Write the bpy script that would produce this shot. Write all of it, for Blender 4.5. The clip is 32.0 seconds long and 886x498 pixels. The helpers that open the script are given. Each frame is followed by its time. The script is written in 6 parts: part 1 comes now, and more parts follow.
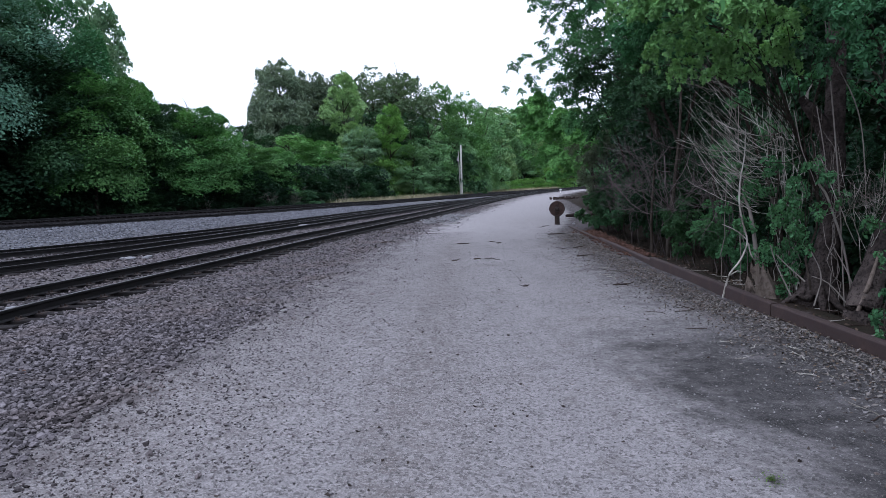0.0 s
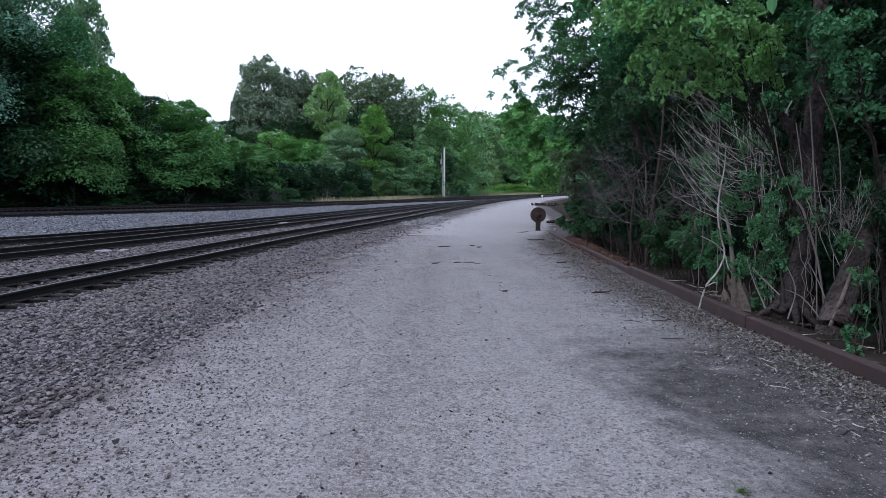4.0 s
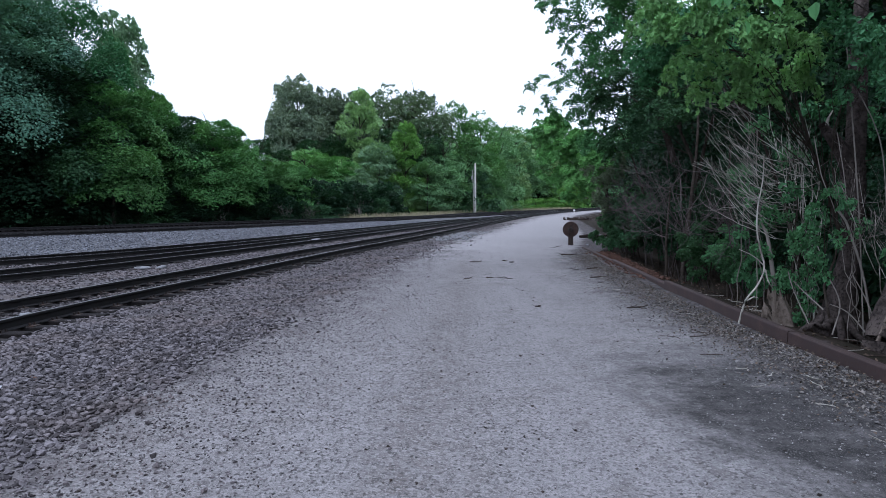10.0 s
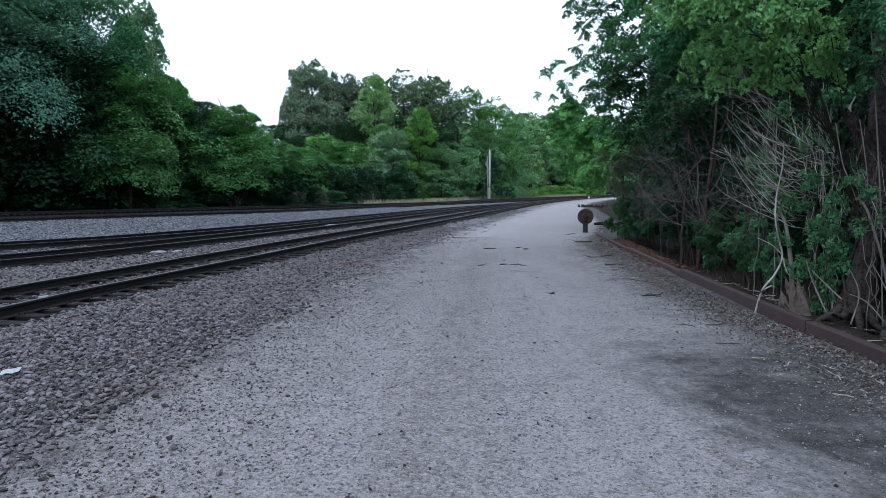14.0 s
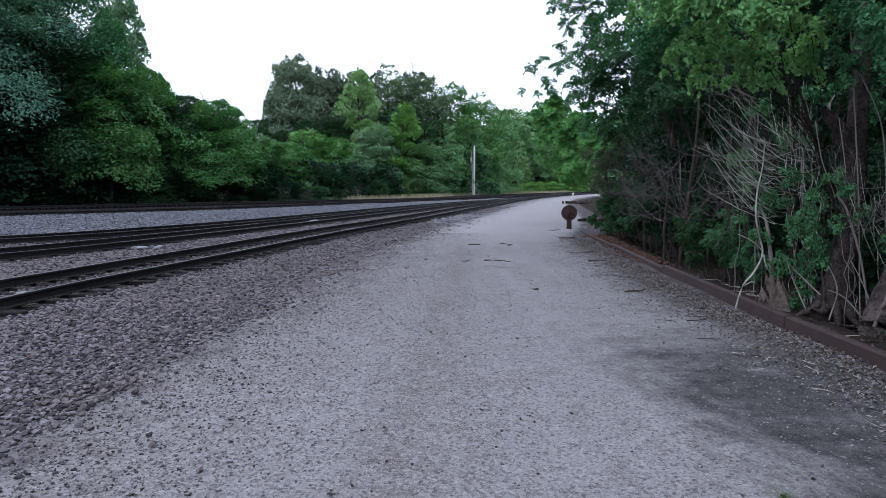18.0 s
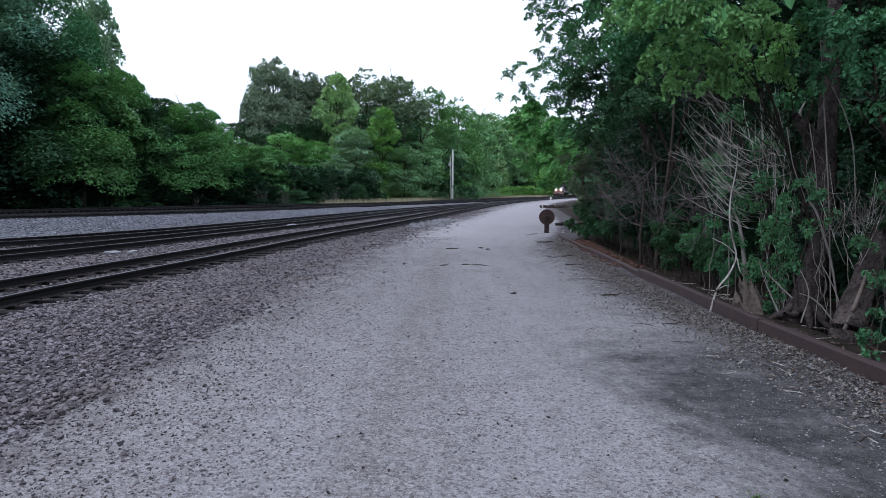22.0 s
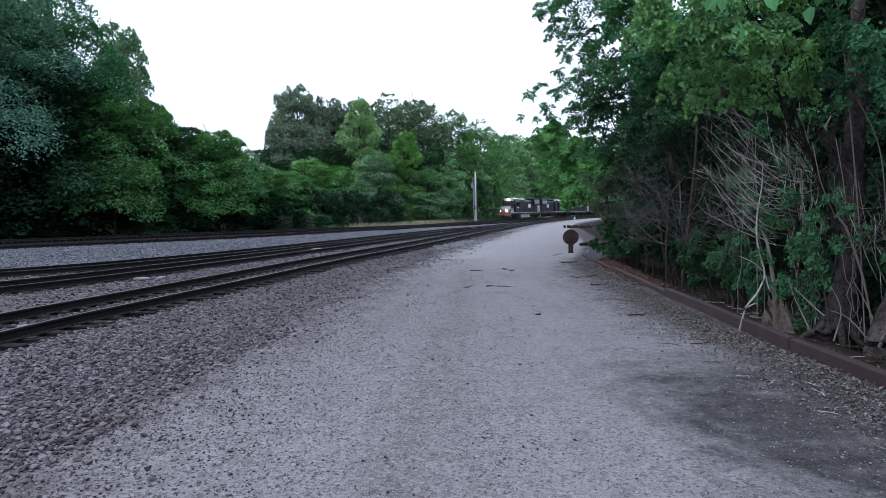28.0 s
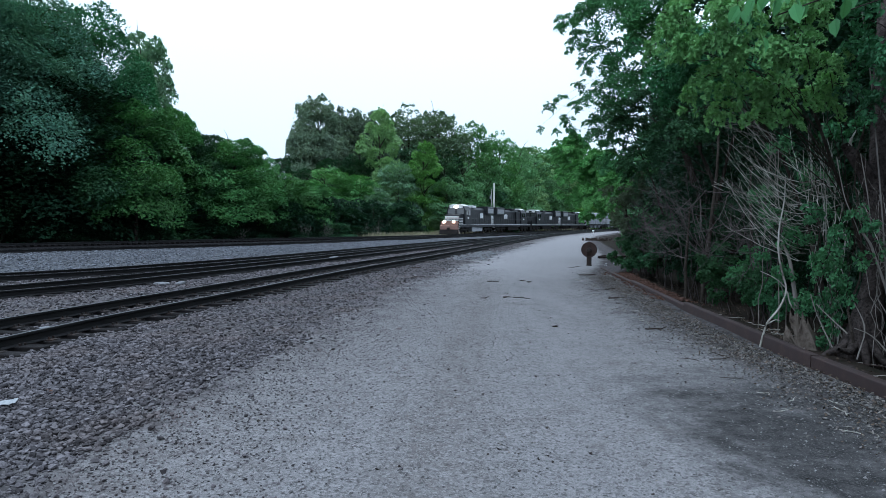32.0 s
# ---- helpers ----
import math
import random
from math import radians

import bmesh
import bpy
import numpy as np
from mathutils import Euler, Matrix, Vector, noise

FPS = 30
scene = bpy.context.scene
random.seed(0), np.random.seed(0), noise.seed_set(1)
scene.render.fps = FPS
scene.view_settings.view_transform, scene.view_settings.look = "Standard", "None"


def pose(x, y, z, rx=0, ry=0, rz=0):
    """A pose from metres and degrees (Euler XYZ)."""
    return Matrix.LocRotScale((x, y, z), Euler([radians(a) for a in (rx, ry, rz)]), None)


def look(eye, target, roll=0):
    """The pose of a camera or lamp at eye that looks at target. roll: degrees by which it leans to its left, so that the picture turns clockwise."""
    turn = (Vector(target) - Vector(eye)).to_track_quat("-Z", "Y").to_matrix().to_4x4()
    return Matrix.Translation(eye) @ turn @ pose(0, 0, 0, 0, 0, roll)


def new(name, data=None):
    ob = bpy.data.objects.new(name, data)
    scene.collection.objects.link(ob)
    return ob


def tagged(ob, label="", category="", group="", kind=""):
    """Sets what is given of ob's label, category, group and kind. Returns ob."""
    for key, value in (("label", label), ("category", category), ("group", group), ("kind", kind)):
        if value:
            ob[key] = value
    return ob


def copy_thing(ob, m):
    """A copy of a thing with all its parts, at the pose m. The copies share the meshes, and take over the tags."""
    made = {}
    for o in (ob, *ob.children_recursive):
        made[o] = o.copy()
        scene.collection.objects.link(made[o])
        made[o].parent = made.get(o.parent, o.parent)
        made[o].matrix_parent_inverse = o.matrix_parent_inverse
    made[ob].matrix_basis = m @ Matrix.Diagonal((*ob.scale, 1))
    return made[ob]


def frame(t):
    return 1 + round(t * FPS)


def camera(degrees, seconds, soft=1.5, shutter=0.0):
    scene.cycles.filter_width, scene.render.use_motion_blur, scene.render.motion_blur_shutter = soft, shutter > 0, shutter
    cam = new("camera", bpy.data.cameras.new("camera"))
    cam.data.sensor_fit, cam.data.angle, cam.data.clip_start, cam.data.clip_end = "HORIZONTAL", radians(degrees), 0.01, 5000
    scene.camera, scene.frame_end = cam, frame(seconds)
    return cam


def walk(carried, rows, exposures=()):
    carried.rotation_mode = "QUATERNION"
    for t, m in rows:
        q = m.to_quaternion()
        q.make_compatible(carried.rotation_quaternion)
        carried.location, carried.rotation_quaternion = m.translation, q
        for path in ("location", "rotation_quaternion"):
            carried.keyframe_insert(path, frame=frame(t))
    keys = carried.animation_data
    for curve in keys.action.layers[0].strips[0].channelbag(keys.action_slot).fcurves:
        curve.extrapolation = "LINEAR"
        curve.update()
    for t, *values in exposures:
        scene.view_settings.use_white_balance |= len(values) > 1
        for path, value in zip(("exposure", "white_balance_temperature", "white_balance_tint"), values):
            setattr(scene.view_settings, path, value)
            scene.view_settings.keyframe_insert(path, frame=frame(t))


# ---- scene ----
cam = camera(67.0, 32.0, soft=0.4)
PATH = [
    (0, (0.012, -0.076, 1.812), (0.036, 1.916, 1.626), -2.0),
    (0.5, (0.012, -0.056, 1.819), (0.072, 1.935, 1.64), -1.6),
    (1, (0.013, -0.033, 1.819), (0.073, 1.958, 1.64), -1.7),
    (1.5, (0.016, -0.067, 1.814), (0.076, 1.923, 1.633), -1.7),
    (2, (0.011, -0.045, 1.819), (0.066, 1.946, 1.64), -1.8),
    (2.5, (0.023, -0.033, 1.816), (0.098, 1.957, 1.627), -1.6),
    (3, (0.019, -0.044, 1.822), (0.11, 1.946, 1.645), -1.3),
    (3.5, (0.012, -0.074, 1.825), (0.105, 1.916, 1.645), -0.3),
    (5.5, (0.009, -0.002, 1.8), (0.071, 1.99, 1.631), -0.2),
    (6, (0.013, -0.004, 1.805), (0.062, 1.99, 1.656), -0.3),
    (6.5, (0.003, -0.014, 1.807), (0.033, 1.98, 1.649), -0.7),
    (7, (-0.009, -0.018, 1.809), (0.006, 1.977, 1.675), -0.2),
    (7.5, (-0.006, -0.025, 1.813), (-0.004, 1.971, 1.691), -0.0),
    (8, (-0.007, -0.033, 1.802), (-0.008, 1.962, 1.666), -0.1),
    (8.5, (0.001, -0.011, 1.805), (-0.007, 1.982, 1.64), 0.1),
    (9, (-0.012, -0.022, 1.808), (-0.012, 1.973, 1.665), -0.0),
    (9.5, (-0.004, -0.035, 1.812), (-0.008, 1.961, 1.688), -0.4),
    (10, (-0.006, -0.036, 1.812), (-0.017, 1.96, 1.679), -0.6),
    (10.5, (0.001, -0.028, 1.809), (-0.012, 1.968, 1.678), -0.8),
    (11, (-0.003, -0.013, 1.802), (-0.025, 1.979, 1.623), -0.6),
    (11.5, (-0.008, 0.009, 1.8), (-0.042, 1.998, 1.598), -0.3),
    (12, (-0.016, 0.005, 1.806), (-0.057, 1.997, 1.63), -0.1),
    (12.5, (-0.014, -0.01, 1.804), (-0.066, 1.984, 1.66), -0.5),
    (13, (-0.012, -0.011, 1.806), (-0.076, 1.983, 1.657), -0.3),
    (13.5, (-0.009, -0.008, 1.802), (-0.07, 1.984, 1.643), -0.3),
    (14, (-0.014, -0.016, 1.808), (-0.066, 1.976, 1.635), -0.3),
    (14.5, (-0.005, -0.012, 1.807), (-0.056, 1.979, 1.627), -0.5),
    (16.5, (-0.002, -0.031, 1.808), (-0.037, 1.962, 1.649), -0.6),
    (17, (-0.002, -0.023, 1.803), (-0.03, 1.97, 1.638), -0.5),
    (17.5, (-0.005, -0.022, 1.805), (-0.021, 1.97, 1.627), -0.4),
    (18, (-0.001, -0.006, 1.804), (-0.007, 1.985, 1.619), -0.1),
    (18.5, (-0.002, -0.008, 1.803), (-0.009, 1.982, 1.602), -0.2),
    (19, (0.0, -0.007, 1.8), (0.001, 1.983, 1.597), -0.0),
    (19.5, (0.002, -0.005, 1.804), (0.014, 1.985, 1.598), 0.0),
    (20, (0.003, -0.005, 1.804), (0.017, 1.984, 1.598), -0.1),
    (20.5, (0.005, -0.016, 1.802), (0.034, 1.974, 1.603), 0.1),
    (21, (0.011, 0.001, 1.801), (0.055, 1.991, 1.607), -0.1),
    (21.5, (0.014, 0.002, 1.804), (0.068, 1.993, 1.622), -0.1),
    (22, (0.011, 0.004, 1.807), (0.069, 1.996, 1.634), 0.0),
    (22.5, (0.016, -0.001, 1.805), (0.075, 1.991, 1.639), -0.2),
    (23, (0.017, 0.007, 1.808), (0.079, 1.998, 1.633), -0.3),
    (23.5, (0.018, 0.0, 1.808), (0.075, 1.992, 1.639), -0.5),
    (24, (0.019, -0.008, 1.809), (0.062, 1.986, 1.662), -0.6),
    (24.5, (0.016, -0.005, 1.809), (0.063, 1.989, 1.665), -0.4),
    (26.5, (0.017, 0.005, 1.808), (0.036, 2.001, 1.678), -0.4),
    (27, (0.02, -0.003, 1.807), (0.021, 1.994, 1.691), -0.6),
    (27.5, (0.02, -0.01, 1.808), (0.002, 1.986, 1.693), -0.9),
    (28, (0.026, -0.002, 1.808), (0.013, 1.995, 1.701), -1.0),
    (28.5, (0.022, -0.001, 1.81), (0.006, 1.996, 1.707), -0.8),
    (29, (0.017, -0.003, 1.807), (-0.017, 1.993, 1.694), -0.7),
    (29.5, (0.018, 0.001, 1.809), (-0.017, 1.998, 1.707), -0.8),
    (30, (0.018, 0.004, 1.809), (-0.027, 2.002, 1.718), -0.7),
    (30.5, (0.019, -0.02, 1.805), (-0.051, 1.978, 1.738), -0.6),
    (31, (0.018, -0.008, 1.81), (-0.061, 1.99, 1.745), -0.6),
    (31.5, (0.019, -0.009, 1.811), (-0.062, 1.988, 1.746), -0.6),
    (32, (0.024, -0.002, 1.797), (-0.041, 1.996, 1.722), -0.1),
]
EXPOSURES = [(0, 0.0, 5600, 16), (9, 0.0, 5450, 13), (11, 0.0, 5450, 13), (12, 0.0, 5350, 6), (13, 0.0, 5400, 9), (14, 0.0, 5400, 8), (17, 0.0, 5500, 13), (19, 0.0, 5550, 15), (24, 0.0, 5550, 13), (28, -0.05, 5450, 13), (30, -0.1, 5400, 11), (31, -0.1, 5250, 2), (32, -0.15, 5200, 2)]
walk(cam, [(t, look(eye, target, roll)) for t, eye, target, roll in PATH], EXPOSURES)

# ---- light: an overcast evening sky ----
world = bpy.data.worlds.new("overcast_sky")
scene.world = world
world.use_nodes = True
wn, wl = world.node_tree.nodes, world.node_tree.links
sky = wn.new("ShaderNodeTexSky")
sky.sky_type, sky.sun_disc = "NISHITA", False
sky.sun_elevation, sky.sun_rotation = radians(30), radians(225)
haze = wn.new("ShaderNodeMix")
haze.data_type = "RGBA"
haze.inputs["Factor"].default_value = 0.88
# brighter overhead than at the horizon, as any overcast sky
way = wn.new("ShaderNodeTexCoord")
height = wn.new("ShaderNodeSeparateXYZ")
wl.new(way.outputs["Generated"], height.inputs[0])
rising = wn.new("ShaderNodeMapRange")
rising.inputs["To Min"].default_value, rising.inputs["To Max"].default_value = 11.5, 27.0
wl.new(height.outputs["Z"], rising.inputs["Value"])
grey = wn.new("ShaderNodeVectorMath")
grey.operation = "SCALE"
grey.inputs[0].default_value = (0.985, 1.0, 1.04)
wl.new(rising.outputs["Result"], grey.inputs["Scale"])
wl.new(grey.outputs[0], haze.inputs["B"])
wl.new(sky.outputs["Color"], haze.inputs["A"])
wl.new(haze.outputs["Result"], wn["Background"].inputs["Color"])
wn["Background"].inputs["Strength"].default_value = 0.1
sun = new("sun", bpy.data.lights.new("sun", "SUN"))
sun.data.energy, sun.data.angle, sun.data.color = 0.7, radians(40), (1.0, 0.97, 0.92)
sun.matrix_world = look((-16, -10, 30), (0, 6, 0))


# ---- materials ----
def material(name, base, rough=0.8, metal=0.0, spots=(), bump=(), island=0.0, objects=0.0, translucent=0.0, emission=None, specular=0.3):
    """spots: (scale, colour, low, high) layers of noise; bump: (scale, strength, distance) layers; island, objects: random brightness."""
    m = bpy.data.materials.new(name)
    m.use_nodes = True
    n, l = m.node_tree.nodes, m.node_tree.links
    bsdf = n["Principled BSDF"]
    place = n.new("ShaderNodeNewGeometry")
    rgb = n.new("ShaderNodeRGB")
    rgb.outputs[0].default_value = (*base, 1)
    colour = rgb.outputs[0]
    for scale, tint, low, high in spots:
        tex = n.new("ShaderNodeTexNoise")
        tex.inputs["Scale"].default_value, tex.inputs["Detail"].default_value, tex.inputs["Roughness"].default_value = scale, 6, 0.62
        l.new(place.outputs["Position"], tex.inputs["Vector"])
        ramp = n.new("ShaderNodeMapRange")
        ramp.inputs["From Min"].default_value, ramp.inputs["From Max"].default_value = low, high
        l.new(tex.outputs["Fac"], ramp.inputs["Value"])
        mix = n.new("ShaderNodeMix")
        mix.data_type = "RGBA"
        l.new(ramp.outputs["Result"], mix.inputs["Factor"])
        l.new(colour, mix.inputs["A"])
        mix.inputs["B"].default_value = (*tint, 1)
        colour = mix.outputs["Result"]
    for amount, source in ((island, (place, "Random Per Island")), (objects, (n.new("ShaderNodeObjectInfo"), "Random"))):
        if amount:
            vary = n.new("ShaderNodeMapRange")
            vary.inputs["To Min"].default_value, vary.inputs["To Max"].default_value = 1 - amount, 1 + amount
            l.new(source[0].outputs[source[1]], vary.inputs["Value"])
            scale = n.new("ShaderNodeVectorMath")
            scale.operation = "SCALE"
            l.new(colour, scale.inputs[0])
            l.new(vary.outputs["Result"], scale.inputs["Scale"])
            colour = scale.outputs[0]
    l.new(colour, bsdf.inputs["Base Color"])
    bsdf.inputs["Roughness"].default_value, bsdf.inputs["Metallic"].default_value = rough, metal
    bsdf.inputs["Specular IOR Level"].default_value = min(specular, 0.06) if rough >= 0.9 else specular
    last = None
    for scale, strength, distance in bump:
        tex = n.new("ShaderNodeTexNoise")
        tex.inputs["Scale"].default_value, tex.inputs["Detail"].default_value = scale, 4
        l.new(place.outputs["Position"], tex.inputs["Vector"])
        node = n.new("ShaderNodeBump")
        node.inputs["Strength"].default_value, node.inputs["Distance"].default_value = strength, distance
        l.new(tex.outputs["Fac"], node.inputs["Height"])
        if last:
            l.new(last, node.inputs["Normal"])
        last = node.outputs["Normal"]
    if last:
        l.new(last, bsdf.inputs["Normal"])
    if translucent:
        thin = n.new("ShaderNodeBsdfTranslucent")
        bright = n.new("ShaderNodeVectorMath")
        bright.operation = "MULTIPLY"
        bright.inputs[1].default_value = (1.25, 1.3, 0.7)
        l.new(colour, bright.inputs[0])
        l.new(bright.outputs[0], thin.inputs["Color"])
        both = n.new("ShaderNodeMixShader")
        both.inputs[0].default_value = translucent
        l.new(bsdf.outputs[0], both.inputs[1])
        l.new(thin.outputs[0], both.inputs[2])
        l.new(both.outputs[0], n["Material Output"].inputs["Surface"])
    if emission:
        bsdf.inputs["Emission Color"].default_value, bsdf.inputs["Emission Strength"].default_value = (*emission[0], 1), emission[1]
    return m


def leaf_material(name, base, other, spread=0.27):
    return material(name, base, 0.5, spots=[(0.35, other, 0.42, 0.66)], island=spread, objects=0.16, translucent=0.2, specular=0.1)


LEAF_GREEN = leaf_material("leaf_green", (0.095, 0.225, 0.07), (0.13, 0.265, 0.08))
LEAF_CANOPY = leaf_material("leaf_canopy_green", (0.0855, 0.198, 0.09), (0.108, 0.234, 0.09))
# near-black copy of the greens: shade inside the woods put into the colour
LEAF_INNER_SHADE = leaf_material("leaf_inner_shade_green", (0.0135, 0.036, 0.0195), (0.0195, 0.048, 0.021))
LEAF_BRIGHT = leaf_material("leaf_bright_green", (0.125, 0.26, 0.065), (0.15, 0.29, 0.075))
LEAF_TEAL = leaf_material("leaf_teal_green", (0.07, 0.152, 0.105), (0.088, 0.175, 0.112))
LEAF_GREY = leaf_material("leaf_grey_green", (0.18, 0.285, 0.175), (0.14, 0.25, 0.14))
LEAF_PALE = leaf_material("leaf_pale_green", (0.2, 0.32, 0.14), (0.17, 0.29, 0.11))
LEAF_BLUE = leaf_material("leaf_blue_green", (0.0682, 0.186, 0.0893), (0.0546, 0.149, 0.0614))
# duller copy of the greens, with woodland shade mixed into the colour
LEAF_SHADE_TINT = leaf_material("leaf_shade_tint_green", (0.036, 0.085, 0.042), (0.045, 0.1, 0.04))
LEAF_LEANING = leaf_material("leaf_leaning_green", (0.15, 0.35, 0.11), (0.18, 0.38, 0.115))
LEAF_ROADSIDE = leaf_material("leaf_roadside_green", (0.066, 0.18, 0.07), (0.085, 0.215, 0.075))
LEAF_BANK = leaf_material("leaf_bank_green", (0.075, 0.185, 0.06), (0.105, 0.225, 0.07))
LEAF_BEND = leaf_material("leaf_bend_green", (0.125, 0.245, 0.115), (0.145, 0.265, 0.115))
LEAF_DUSTY = leaf_material("leaf_dusty_green", (0.1, 0.135, 0.085), (0.12, 0.15, 0.09))
LEAF_OLIVE = leaf_material("leaf_olive_green", (0.13, 0.195, 0.115), (0.15, 0.215, 0.12))
LEAF_MAPLE = leaf_material("leaf_maple_green", (0.17, 0.345, 0.125), (0.2, 0.375, 0.125))
LEAF_IVY = leaf_material("leaf_ivy_green", (0.054, 0.142, 0.07), (0.07, 0.165, 0.07))
NEEDLE = leaf_material("pine_needles", (0.125, 0.175, 0.12), (0.14, 0.185, 0.12))
GRASS_DRY = material("dry_grass", (0.27, 0.24, 0.17), 0.8, island=0.4, translucent=0.2)
GRASS_GREEN = material("green_grass", (0.0646, 0.106, 0.0266), 0.7, island=0.4, translucent=0.25)
BARK = material("bark", (0.038, 0.0312, 0.0258), 0.95, spots=[(6, (0.0342, 0.0274, 0.0228), 0.45, 0.65), (1.2, (0.0646, 0.0562, 0.0471), 0.5, 0.7)], bump=[(22, 1.0, 0.05), (6, 0.8, 0.08)])
BARK_OLD = material("old_grey_bark", (0.055, 0.045, 0.041), 0.95, spots=[(5, (0.026, 0.021, 0.019), 0.42, 0.6), (1.5, (0.085, 0.07, 0.063), 0.52, 0.7), (22, (0.02, 0.017, 0.016), 0.52, 0.62)], bump=[(26, 1.0, 0.03), (7, 0.8, 0.05)])
BARK_PALE = material("pale_bark", (0.13, 0.108, 0.09), 0.9, spots=[(14, (0.07, 0.055, 0.046), 0.45, 0.65)], bump=[(40, 0.6, 0.01)], island=0.3)
TWIG_GREY = material("grey_twigs", (0.16, 0.145, 0.13), 0.9, island=0.35)
TWIG_BROWN = material("brown_twigs", (0.088, 0.074, 0.072), 0.95, island=0.4)
TWIG_PALE = material("bleached_twigs", (0.34, 0.325, 0.29), 0.9, spots=[(3, (0.13, 0.118, 0.1), 0.45, 0.6)], island=0.3)
STONE = material("ballast_stone", (0.112, 0.102, 0.107), 0.92, spots=[(60, (0.07, 0.063, 0.067), 0.45, 0.6), (0.6, (0.104, 0.088, 0.086), 0.48, 0.66)], bump=[(90, 0.5, 0.006)], island=0.7)
STONE_PALE = material("pale_crushed_stone", (0.115, 0.117, 0.13), 0.92, bump=[(90, 0.5, 0.006)], island=0.4)
PEBBLE = material("pebble", (0.155, 0.15, 0.148), 0.9, island=0.5, bump=[(120, 0.4, 0.004)])
PEBBLE_VERGE = material("verge_pebble", (0.14, 0.132, 0.13), 0.9, spots=[(1.5, (0.115, 0.09, 0.078), 0.5, 0.64)], island=0.65, bump=[(120, 0.4, 0.004)])
PEBBLE_DARK = material("dark_pebble", (0.0456, 0.038, 0.0342), 0.9, island=0.4)
RUST = material("dark_rusted_steel", (0.0304, 0.0228, 0.0198), 0.75, 0.2, spots=[(5, (0.057, 0.0342, 0.0243), 0.5, 0.68), (40, (0.0152, 0.0122, 0.0106), 0.5, 0.65)], bump=[(120, 0.35, 0.003)])
RAIL_STEEL = material("rail_steel", (0.0055, 0.005, 0.0052), 0.8, 0.1, spots=[(4, (0.009, 0.0072, 0.0066), 0.5, 0.68)], bump=[(90, 0.3, 0.003)])
RAIL_TOP = material("worn_rail_head", (0.075, 0.075, 0.08), 0.5, 0.5, spots=[(3, (0.03, 0.026, 0.024), 0.45, 0.62)])
BEAM_RUST = material("brown_rusted_beam", (0.0351, 0.0235, 0.0221), 0.8, 0.1, spots=[(3, (0.0483, 0.0302, 0.026), 0.48, 0.65), (30, (0.0351, 0.0201, 0.0182), 0.5, 0.64)], bump=[(70, 0.35, 0.004)])
RUST_RED = material("red_rust_flakes", (0.0722, 0.0418, 0.0304), 0.9, spots=[(14, (0.0684, 0.038, 0.0304), 0.45, 0.6)], bump=[(50, 0.6, 0.01)], island=0.35)
WHEEL_RUST = material("brown_rusted_wheel", (0.0542, 0.0325, 0.0269), 0.8, 0.1, spots=[(9, (0.0299, 0.0194, 0.0169), 0.45, 0.62)], bump=[(60, 0.4, 0.004)])
TIE_WOOD = material("weathered_tie_wood", (0.016, 0.0145, 0.0145), 0.95, spots=[(5, (0.026, 0.022, 0.021), 0.5, 0.66), (25, (0.11, 0.104, 0.1), 0.62, 0.72)], bump=[(35, 0.7, 0.012)], objects=0.3)
WOOD_DARK = material("dark_old_wood", (0.0342, 0.0258, 0.0228), 0.95, spots=[(12, (0.0608, 0.0471, 0.038), 0.5, 0.66)], bump=[(30, 0.6, 0.01)], objects=0.3)
POLE_WOOD = material("weathered_pole_wood", (0.629, 0.612, 0.578), 0.9, spots=[(4, (0.468, 0.442, 0.408), 0.45, 0.62)], bump=[(25, 0.4, 0.01)])
LITTER = material("dead_leaves", (0.079, 0.0596, 0.0456), 0.9, island=0.7)
CHAFF = material("grey_chaff", (0.128, 0.117, 0.107), 0.9, island=0.75)
WHITE_TRASH = material("white_litter", (0.275, 0.28, 0.29), 0.5, spots=[(25, (0.225, 0.235, 0.25), 0.55, 0.7)])
PAINT_BLACK = material("black_locomotive_paint", (0.00912, 0.00988, 0.0122), 0.5, spots=[(1.5, (0.0167, 0.016, 0.016), 0.5, 0.7)], specular=0.25)
PAINT_DIM = material("dusty_underframe", (0.0167, 0.0152, 0.0144), 0.9, spots=[(2, (0.0304, 0.0266, 0.0228), 0.5, 0.7)])
TIE_DARK = material("dark_creosoted_tie", (0.01, 0.009, 0.0092), 0.95, spots=[(5, (0.018, 0.016, 0.015), 0.5, 0.68)], objects=0.3)
PALE_ROCK = material("pale_rock", (0.19, 0.19, 0.198), 0.9, bump=[(40, 0.6, 0.01)])
RAILING = material("dull_railing_paint", (0.0646, 0.0646, 0.0646), 0.6)
PAINT_WHITE = material("white_paint", (0.612, 0.612, 0.612), 0.55, spots=[(3, (0.425, 0.416, 0.399), 0.5, 0.72)])
# dull red, with the headlights' pinkish glow mixed into the colour
PAINT_ROSE = material("red_paint_with_lamp_glow", (0.208, 0.12, 0.1), 0.6, spots=[(3, (0.136, 0.064, 0.048), 0.5, 0.7)])
WINDSCREEN = material("sky_reflecting_windscreen", (0.12, 0.125, 0.13), 0.12, 0.5, specular=0.7)
POLE_GREY = material("grey_pole_wood", (0.36, 0.35, 0.33), 0.9, spots=[(4, (0.27, 0.26, 0.25), 0.45, 0.62)])
PAINT_GREY = material("grey_hopper_paint", (0.274, 0.281, 0.296), 0.65, spots=[(0.8, (0.198, 0.198, 0.205), 0.48, 0.68)])
CAB_GLASS = material("dark_cab_glass", (0.0152, 0.0167, 0.019), 0.08, specular=0.6)
HEADLIGHT = material("lit_headlight", (1, 0.9, 0.75), 0.3, emission=((1.0, 0.83, 0.6), 26.0))
